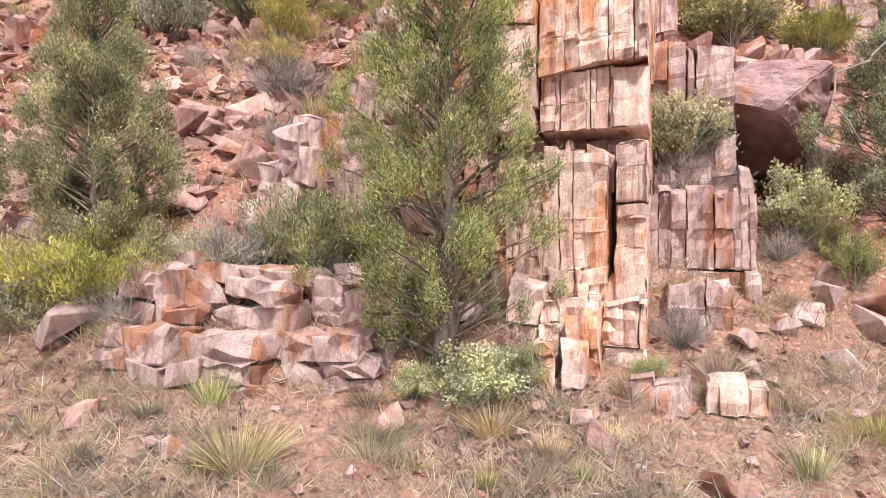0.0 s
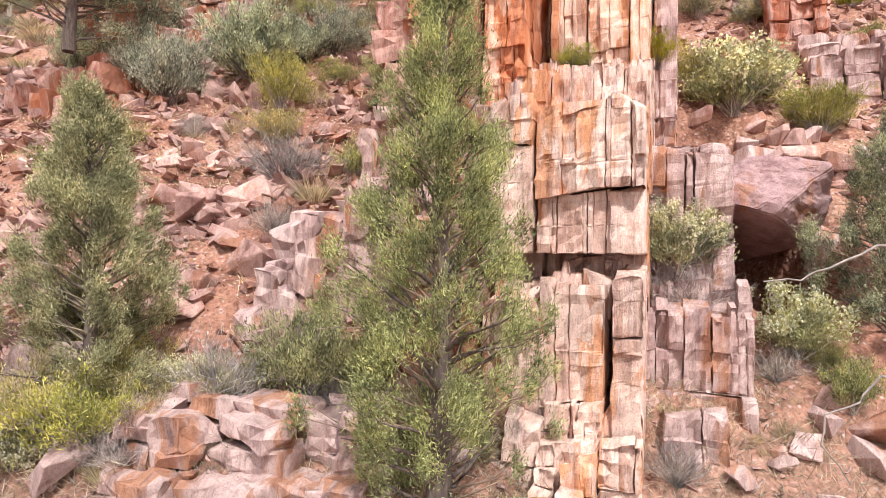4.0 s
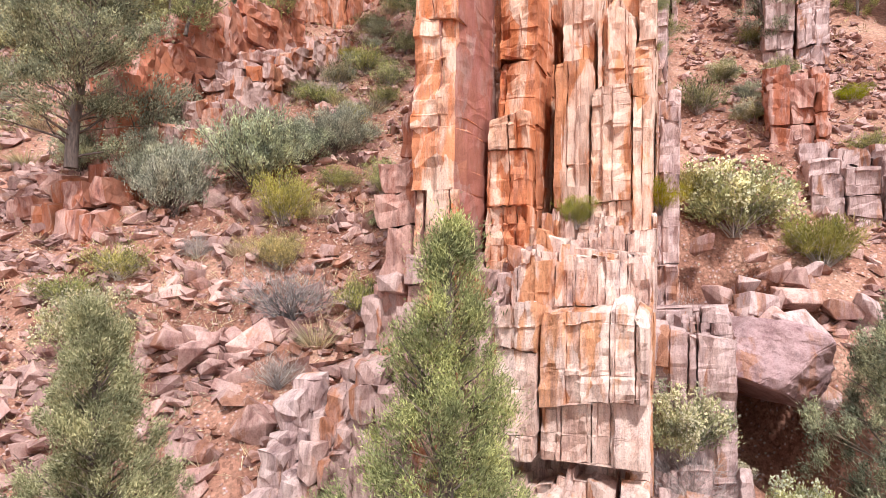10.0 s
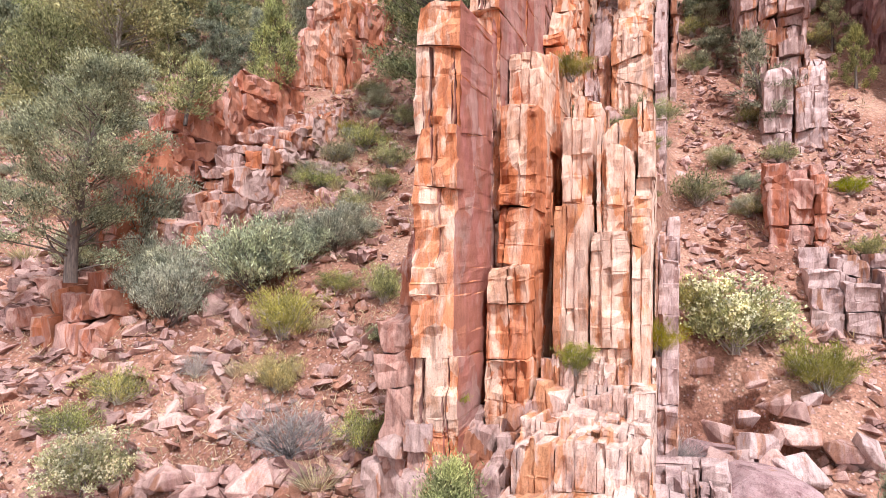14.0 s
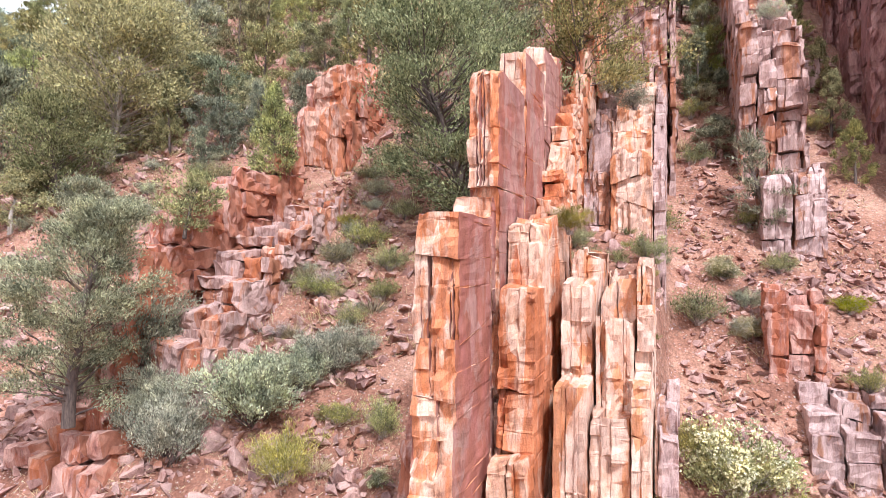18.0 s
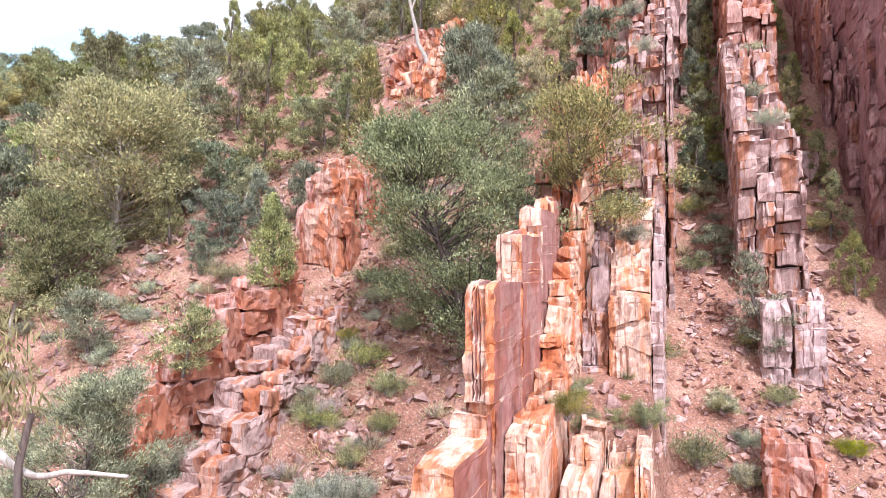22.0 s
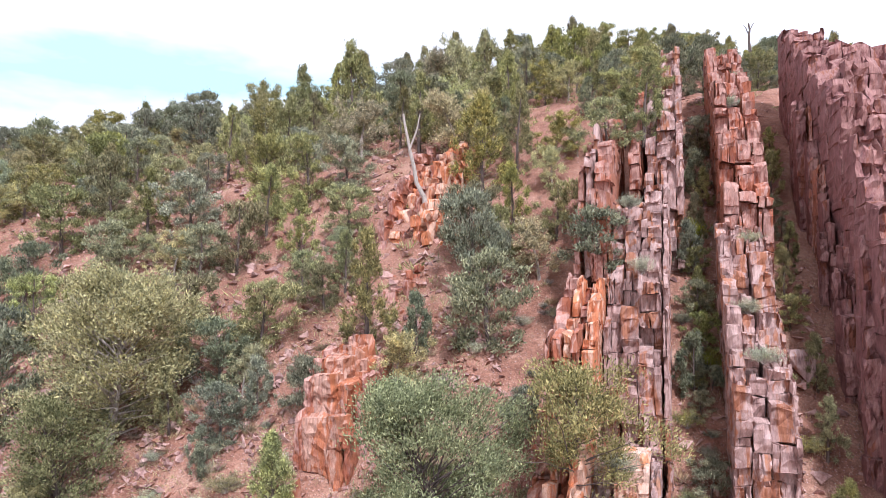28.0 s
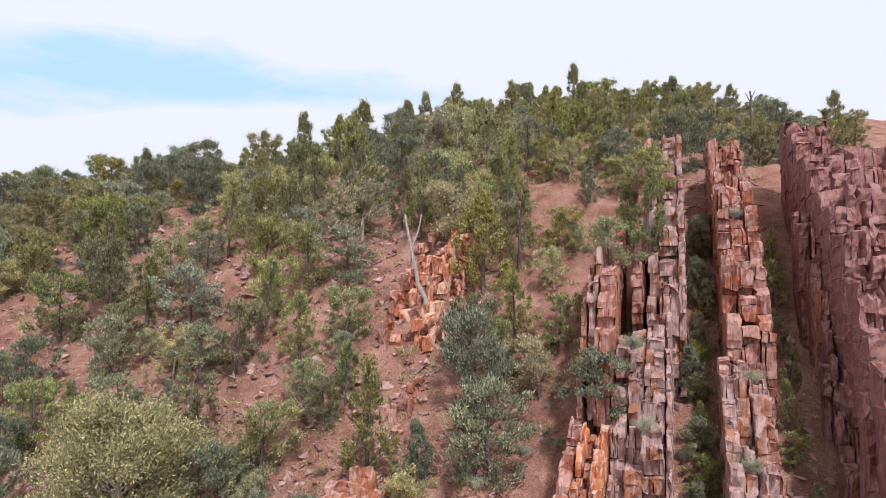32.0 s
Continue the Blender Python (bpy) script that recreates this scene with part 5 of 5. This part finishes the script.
# small trees in the gullies between the high ribs
random.seed(19)
for low, high, step in ((5.4, 6.4, 1.9), (1.3, 2.2, 2.2)):
    along = 26.5
    while along < 47:
        grow_tree(random.choice((0, 1, 3, 5, 6)), *xy(random.uniform(low, high), along), random.uniform(0.6, 1.05))
        along += step * random.uniform(0.6, 1.4)

# the wood itself
random.seed(9)
stand = [(row[1], row[2], row[3]) for row in MARKED]
tries = 0
while len(stand) < 620 and tries < 20000:
    tries += 1
    y = random.uniform(27, 112) if random.random() < 0.8 else random.uniform(80, 112)
    x = random.uniform(-0.62 * y - 12, 0.55 * y + 8)
    u, v = uv(x, y)
    if (-5.5 < u < 16 and v < 50) or (-17 < u < -12.2 and v < 46) or (u > -11 and y < 30) or x > 48 or (x > 0.5 * y - 1 and y < 56):
        continue
    if (-21 < x < -8 and y < 30) or math.hypot(x + 25, (y - 64) * 0.6) < 5.5 or math.hypot(x + 33, (y - 50) * 0.8) < 4:
        continue
    kind = random.choices(range(7), (1.6, 5.5, 4.5, 1.3, 5, 3, 1.6))[0]
    r = KINDS[kind][1] * random.uniform(0.65, 1.25) * (0.85 if y < 45 else 0.95 if y < 60 else 1.05)
    if x > 6 and y > 48:
        r *= 0.8 if x < 0.45 * y else 0.6
    if any(math.hypot(x - a, y - b) < 0.57 * (r + c) for a, b, c in stand):
        continue
    stand.append((x, y, r))
    grow_tree(kind, x, y, r, None, random.uniform(0.95, 1.15) if kind in (0, 3) else random.uniform(1.05, 1.35))

# shrubs, built with radius one
S_OLIVE = shrub("olive green broom shrub with dry lower twigs", OLIVE_LEAF, 1.25, 1.0, 9000, (0.10, 0.020), 51, stems=46)
S_FLOWER = shrub("shrub covered in small cream flowers", FLOWER_LEAF, 1.15, 1.0, 7000, (0.085, 0.030), 52, stems=40, flowers=1300)
S_DEAD = shrub("dead grey bush of bare tangled twigs", TWIG, 0.95, 1.0, 1100, (0.28, 0.009), 53, stems=80, upright=0.1)
S_BLUE = shrub("dense blue-grey shrub below the red cliff", SILVER_LEAF, 1.25, 1.0, 15000, (0.085, 0.024), 54, BARK, stems=44)
S_BRUSH = shrub("low dry grey-green bush", OLIVE_LEAF, 1.0, 1.0, 4200, (0.10, 0.028), 55, stems=44)
S_LIME = shrub("bright lime green broom bush", LIME_LEAF, 1.3, 1.0, 9000, (0.13, 0.017), 56, stems=50, upright=1.0)
G_STRAW = tuft("tuft of pale dry grass", STRAW, 1.1, 1.0, 320, 57, 0.02)
G_RUSH = tuft("tuft of green and straw rushes", OLIVE_LEAF, 2.2, 1.0, 160, 58, 0.03, droop=0.2)
plant(S_OLIVE, [(-4.66, 9.05, 0.6), (-3.67, 8.35, 0.6), (-1.53, 9.15, 0.45), (-0.7, 8.7, 0.45), (-4.35, 9.2, 0.54), (-1.48, 8.6, 0.66), (5.44, 8.5, 0.43), (-1.3, 16.05, 0.56), (-2.48, 16.4, 0.5), (2.41, 7.2, 0.2)])
S_BROOM = shrub("yellow-green broom shrub with dry grey stems", BROOM_LEAF, 1.15, 1.0, 9500, (0.10, 0.016), 67, stems=52, upright=0.9)
plant(S_BROOM, [(-3.73, 7.7, 0.7), (-3.3, 8.0, 0.55), (-4.4, 7.8, 0.6), (-2.6, 8.35, 0.45), (-3.9, 8.6, 0.6), (-3.52, 15.0, 0.85), (-3.36, 13.9, 0.7), (5.3, 8.9, 0.4), (-1.1, 8.9, 0.4), (6.0, 15.2, 0.6), (2.9, 13.0, 0.3, 9.2)])
plant(S_FLOWER, [(-2.1, 8.7, 0.42), (-4.5, 7.5, 0.42), (-2.89, 8.5, 0.55), (0.5, 6.75, 0.5), (-0.07, 6.8, 0.27), (1.0, 6.95, 0.3), (5.0, 9.0, 0.62), (4.5, 9.8, 0.25), (-6.42, 12.2, 0.8), (6.62, 14.45, 1.2), (5.16, 13.1, 0.8), (8.45, 17.6, 0.46), (-1.31, 14.9, 0.32), (-6.83, 27.45, 0.7), (8.57, 19.45, 0.5), (3.6, 9.5, 0.62, 3.95)])
plant(S_DEAD, [(-3.3, 7.9, 0.5), (-1.1, 8.3, 0.4), (-3.36, 7.5, 0.46), (-2.49, 8.3, 0.7), (2.95, 7.75, 0.4), (-5.29, 14.35, 0.47), (-2.8, 12.65, 1.0), (4.57, 12.25, 0.58), (-2.66, 11.35, 0.55), (3.7, 9.35, 0.6, 3.4), (4.6, 8.75, 0.4)])
plant(S_BLUE, [(-6.43, 15.65, 1.0), (-4.62, 16.4, 1.5), (-8.33, 18.2, 1.5), (-2.78, 17.7, 1.0), (-9.6, 17.3, 0.8), (-7.2, 16.6, 0.9), (-3.7, 17.2, 1.0)])
plant(S_BRUSH, [(-6.68, 13.8, 0.66), (-7.39, 13.2, 0.63), (-1.4, 12.75, 0.61), (4.42, 14.4, 0.44, 11.7), (7.33, 18.25, 0.8), (10.35, 19.6, 0.56), (6.88, 20.25, 0.71), (10.2, 21.25, 0.47), (10.8, 16.2, 0.56), (-3.4, 21.7, 0.76), (-2.51, 22.2, 0.78), (-1.62, 21.05, 0.65), (-3.68, 20.25, 0.62), (-1.22, 23.35, 0.61), (-2.6, 19.05, 0.58), (-4.29, 20.6, 0.54), (-1.69, 19.9, 0.52), (-2.06, 26.9, 0.59), (-0.84, 26.45, 0.7), (0.57, 26.45, 0.58), (-2.88, 25.85, 0.57), (-9.06, 27.05, 0.83), (-6.69, 26.3, 0.69), (9.52, 24.1, 0.64), (10.46, 26.75, 0.59), (11.24, 28.1, 0.62), (14.9, 25.65, 0.68)])
plant(S_LIME, [(-4.86, 24.0, 0.38), (-3.32, 23.25, 0.41), (7.9, 13.25, 0.8), (11.53, 18.1, 0.43), (2.5, 11.6, 0.36, 7.3), (0.4, 10.3, 0.2, 7.0), (4.15, 12.0, 0.4, 7.6), (2.9, 14.0, 0.45, 13.2), (13.5, 34.6, 1.1), (12.1, 28.6, 0.7), (-7.6, 25.5, 0.4), (-12.5, 26.0, 0.45), (-9.6, 22.6, 0.35)])
plant(G_STRAW, [(-1.47, 5.7, 0.46), (0.68, 6.35, 0.35), (3.16, 7.2, 0.4), (-0.54, 6.7, 0.25), (-3.96, 7.1, 0.2), (-0.49, 6.3, 0.25), (-2.6, 6.5, 0.22), (-2.14, 12.1, 0.5), (-2.79, 15.2, 0.46), (-3.96, 15.6, 0.41), (-4.31, 14.2, 0.37)])
plant(G_RUSH, [(3.31, 5.75, 0.2), (4.26, 6.3, 0.16), (-2.02, 6.6, 0.2), (1.34, 5.55, 0.11), (0.56, 5.5, 0.14)])


# more tufts and stones along the foot of the bank
random.seed(22)
foot_straw = [(x, y, 0.10 + 0.24 * q) for x, y, q in strew(200, -5, 5.6, 5.0, 8.6, 0, 1, None, 1.5)]
G_FOOT = tuft("small tuft of bleached dry grass", STRAW, 1.0, 1.0, 200, 64, 0.016)
plant(G_FOOT, foot_straw)
for i, (x, y, q) in enumerate(strew(70, -5.2, 6.2, 5.2, 8.9, 0.14, 0.42, None, 2)):
    loose_rock(x, y, q, "purple grey stone half buried in gravel", (LARGE_PURPLE + LARGE)[i % 20], sink=0.2)

# the soil held behind the columns
random.seed(26)
for i in range(46):
    x, y = xy(random.uniform(-2.8, -0.25), random.uniform(15.9, 18.9))
    loose_rock(x, y, 0.12 + 0.38 * random.random() ** 2, "pale angular stone on the soil behind the columns", LARGE[i % 12], sink=0.15)
G_LEDGE = tuft("tuft of straw and green grass on the ledge", OLIVE_LEAF, 1.3, 1.0, 220, 65, 0.03)
plant(G_LEDGE, [(*xy(random.uniform(-2.7, -0.3), random.uniform(15.9, 18.8)), random.uniform(0.12, 0.3)) for _ in range(16)])
S_LEDGE = shrub("yellow-green bush on the ledge behind the columns", FLOWER_LEAF, 1.1, 1.0, 5200, (0.09, 0.026), 66, stems=40)
plant(S_LEDGE, [(*xy(-2.35, 17.2), 0.5), (*xy(-1.9, 16.2), 0.45), (*xy(-0.5, 16.4), 0.5), (*xy(-0.3, 19.6), 0.35)])

# low bushes and tufts strewn over the open slopes
random.seed(21)
more_brush, more_straw, more_dead = [], [], []
for x, y, q in strew(430, -18, 12, 17.5, 34, 0, 1, lambda x, y: (-11.5 < uv(x, y)[0] < -5.2 and uv(x, y)[1] > 16) or 0.4 < uv(x, y)[0] < 2.2 or uv(x, y)[0] < -17, 1):
    (more_brush if q < 0.5 else more_straw if q < 0.85 else more_dead).append((x, y, random.uniform(0.3, 0.62)))
S_SAGE = shrub("low pale sage bush on the slope", SILVER_LEAF, 0.9, 1.0, 3600, (0.10, 0.03), 61, stems=40)
for v, u, z in ((26.6, 3.5, 21.8), (29.0, 3.2, 23.5), (33.0, 3.8, 26.6), (37.0, 3.9, 31.4), (41.0, 3.6, 35.0), (45.0, 4.2, 37.6), (20.0, -1.0, 17.2), (22.6, -1.6, 18.4), (27.0, -0.8, 25.2), (30.5, -1.5, 28.2), (39.0, -0.4, 34.2)):
    more_brush.append((*xy(u, v), random.uniform(0.45, 0.8), z))
plant(S_SAGE, more_brush)
S_TANGLE = shrub("small tangle of dead grey twigs", TWIG, 0.8, 1.0, 900, (0.26, 0.014), 62, stems=40, upright=0.1)
plant(S_TANGLE, more_dead)
G_PALE = tuft("clump of bleached dry grass on the slope", STRAW, 1.0, 1.0, 200, 63, 0.035)
plant(G_PALE, more_straw)


def litter(name, label, spots, mat, blades, height, width, seed):
    """Sparse dry grass over a stretch of ground."""
    rng = np.random.default_rng(seed)
    vs, n = [], 0
    for x, y, s in spots:
        k = max(4, int(blades * rng.uniform(0.5, 1.4)))
        foot = np.array((x, y, floor_at(x, y) - 0.02)) + rng.normal(size=(k, 3)) * (0.10 * s, 0.10 * s, 0.0)
        way = rng.normal(size=(k, 3)) * (0.6, 0.6, 0.2) + (0, 0, rng.uniform(0.1, 0.8))
        vs.append(leaf_arrays(foot, way, height * s, width, rng)[0])
    v = np.concatenate(vs)
    ob = new(name, mesh_np(name, v, np.arange(len(v)).reshape(-1, 4), mat))
    return tagged(ob, label, "grass", kind="stuff")


random.seed(13)
litter("dry_grass", "thin dry grass over the gravel", strew(9500, -6, 6.5, 4.6, 9.0, 0.5, 1.6, None, 1.5), STRAW, 14, 0.19, 0.009, 1)
litter("dead_twigs", "fallen grey twigs over the gravel", strew(900, -6, 6.5, 4.8, 9.0, 0.5, 1.5, None, 1.5), TWIG, 7, 0.3, 0.010, 6)
litter("dry_grass", "sparse straw grass on the scree bank", strew(2600, -10, -1, 10, 22, 0.6, 1.5, None, 1), STRAW, 12, 0.22, 0.014, 2)
litter("dry_grass", "dry grass on the open slope", strew(5000, -20, 2, 18, 36, 0.8, 1.7, lambda x, y: uv(x, y)[0] < -4.5, 1), STRAW, 10, 0.30, 0.022, 3)
litter("dry_grass", "dry grass and herbs between the ribs", strew(1500, 4, 26, 13, 46, 0.7, 1.6, lambda x, y: 0.2 < uv(x, y)[0] < 7.0, 1), STRAW, 10, 0.28, 0.022, 4)
litter("dry_grass", "dry grass and fallen litter under the hillside trees", strew(5200, -38, 6, 33, 66, 0.8, 1.9, lambda x, y: not (-5.5 < uv(x, y)[0] < 16 and uv(x, y)[1] < 50), 1), STRAW, 10, 0.34, 0.03, 7)
litter("undergrowth", "low green herbs over the wooded hillside", strew(3200, -60, 30, 34, 105, 1.0, 2.2, lambda x, y: not (-5.5 < uv(x, y)[0] < 16 and uv(x, y)[1] < 50), 1), OLIVE_LEAF, 12, 0.38, 0.06, 5)


# ---- dead wood ----
def dead_tree(label, lines, mat, name="dead_tree"):
    base = new(name)
    base.location = lines[0][0][0]
    tagged(base, label, "dead tree")
    for i, line in enumerate(lines):
        v, f = tubes([[(Vector(p) - base.location, r) for p, r in line]], 7)
        part("trunk" if i == 0 else "limb", mesh_np("limb", v, f, mat), base)
    return base


def wander(points, r0, r1, seed, steps=5, shake=0.05):
    """A crooked limb through the given points."""
    rnd, out = random.Random(seed), []
    n = (len(points) - 1) * steps
    for i in range(n + 1):
        k, t = min(i // steps, len(points) - 2), (i - min(i // steps, len(points) - 2) * steps) / steps
        p = Vector(points[k]).lerp(Vector(points[k + 1]), t)
        if 0 < i < n:
            p += Vector([rnd.gauss(0, shake) for _ in range(3)])
        out.append((p, r0 + (r1 - r0) * i / n))
    return out


def brittle(root, way, length, radius, seed, depth=3):
    """Forking dead twigs."""
    rnd = random.Random(seed)
    line = limb(root, way, length, radius, rnd, 0.3, 6, 0.02)
    out = [line]
    if depth:
        for j in (2, 3, 4, 5, 6):
            d = (line[j][0] - line[j - 1][0]).normalized() + Vector((rnd.gauss(0, 0.7), rnd.gauss(0, 0.5), rnd.gauss(0, 0.7)))
            out += brittle(line[j][0], d, length * rnd.uniform(0.35, 0.6), line[j][1] * 0.6, seed * 7 + j, depth - 1)
    return out


# an old eucalypt beside the camera's way: a bleached dead limb, a dark broken one and hanging leaves
stag = dead_tree("old eucalypt with a bleached dead limb and hanging leaves", [
    wander([(-4.3, 4.9, 0.2), (-4.15, 4.7, 6.0), (-4.2, 4.5, 12.0), (-4.0, 4.4, 16.5)], 0.26, 0.10, 1, 6, 0.05),
    wander([(-4.12, 4.45, 13.8), (-3.3, 4.35, 14.2), (-2.61, 4.3, 14.32), (-2.14, 4.3, 14.37), (-1.79, 4.3, 14.48), (-1.53, 4.3, 14.54), (-1.18, 4.3, 14.8), (-0.9, 4.3, 14.86)], 0.045, 0.005, 2, 3, 0.016),
    wander([(-4.1, 4.4, 14.9), (-3.2, 4.3, 15.2), (-2.6, 4.3, 15.32), (-2.4, 4.3, 15.12), (-2.1, 4.3, 15.12), (-1.7, 4.3, 15.09)], 0.045, 0.012, 3, 3, 0.012)], PALE_BARK, "eucalypt")
for i, line in enumerate([wander([(-2.95, 4.32, 14.26), (-2.6, 4.25, 14.42), (-2.46, 4.25, 14.75), (-2.38, 4.25, 15.0), (-2.3, 4.25, 15.5)], 0.05, 0.02, 4, 3, 0.02)]
                         + brittle((-2.15, 4.3, 14.4), (0.5, 0, 1), 0.5, 0.034, 5, 3) + brittle((-2.05, 4.3, 14.4), (-0.4, 0.1, 1), 0.46, 0.032, 6, 3) + brittle((-1.9, 4.3, 14.45), (0.5, 0.1, -0.7), 0.25, 0.008, 8, 2)):
    v, f = tubes([[(Vector(p) - stag.location, r) for p, r in line]], 5 if i == 0 else 3)
    part("limb" if i == 0 else "twig", mesh_np("limb", v, f, BARK), stag, "dark broken limb" if i == 0 else "")
rng = np.random.default_rng(3)
k = 2600
heart = np.array([(-2.75, 4.2, 15.9), (-2.95, 4.2, 15.6), (-2.6, 4.25, 15.75), (-3.1, 4.3, 16.1), (-3.6, 4.4, 16.6), (-4.2, 4.5, 16.9)])
spot = heart[rng.integers(0, 6, k)] + rng.normal(size=(k, 3)) * (0.17, 0.17, 0.2)
v, f = leaf_arrays(spot, rng.normal(size=(k, 3)) * 0.35 + (0.1, 0, -0.9), 0.12, 0.016, rng)
part("crown", mesh_np("crown", v - np.array(stag.location), f, leafy("yellow_green_leaves", (0.42, 0.40, 0.13), (0.58, 0.55, 0.22), 0.45)), stag, "yellow-green hanging leaves")
v, f = tubes([[(Vector(p) - stag.location, r) for p, r in wander([(-4.05, 4.4, 15.6), (-3.4, 4.3, 16.2), (-2.9, 4.2, 16.1), (-2.7, 4.2, 15.85)], 0.03, 0.006, 9, 3, 0.02)]], 5)
part("limb", mesh_np("limb", v, f, PALE_BARK), stag)
dead_tree("thin dead sapling with two bare pale boughs", [
    wander([(3.45, 3.5, 0.25), (3.35, 3.45, 2.2), (3.2, 3.4, 4.6)], 0.03, 0.01, 11, 6, 0.02),
    wander([(3.28, 3.43, 3.7), (2.75, 3.42, 4.2), (2.31, 3.45, 4.22), (2.08, 3.45, 4.12), (1.95, 3.45, 4.06), (1.78, 3.45, 4.05)], 0.009, 0.003, 12, 3, 0.008),
    wander([(3.32, 3.45, 2.9), (2.7, 3.42, 3.5), (2.31, 3.4, 3.62), (2.19, 3.4, 3.5), (2.04, 3.4, 3.44)], 0.008, 0.004, 13, 3, 0.006),
    wander([(2.04, 3.4, 3.44), (2.03, 3.4, 3.3), (2.1, 3.4, 3.2), (2.16, 3.4, 3.12)], 0.005, 0.003, 14, 2, 0.004)], bark("grey_bark", (0.36, 0.31, 0.28), (0.17, 0.14, 0.125)))
# bleached leaning trunk below the crag, and the black stag on the ridge
dead_tree("bleached leaning dead trunk among pines", [
    wander([(-0.7, 40.6, 27.6), (-1.1, 40.6, 30.0), (-2.0, 40.6, 33.2), (-2.4, 40.6, 35.6)], 0.2, 0.07, 15, 3, 0.05),
    wander([(-2.0, 40.6, 33.2), (-1.5, 40.6, 34.6), (-1.3, 40.6, 35.6)], 0.08, 0.03, 16, 3, 0.05)], PALE_BARK)
z = floor_at(31.2, 63.5)
dead_tree("burnt dead tree on the ridge", [
    wander([(31.2, 63.5, z - 0.3), (31.2, 63.5, z + 3.5), (31.1, 63.5, z + 6.4)], 0.22, 0.08, 17, 4, 0.06),
    wander([(31.15, 63.5, z + 5.2), (30.6, 63.5, z + 6.2)], 0.07, 0.03, 18, 3, 0.04),
    wander([(31.15, 63.5, z + 5.6), (31.7, 63.5, z + 6.5)], 0.06, 0.02, 19, 3, 0.04)], BARK)
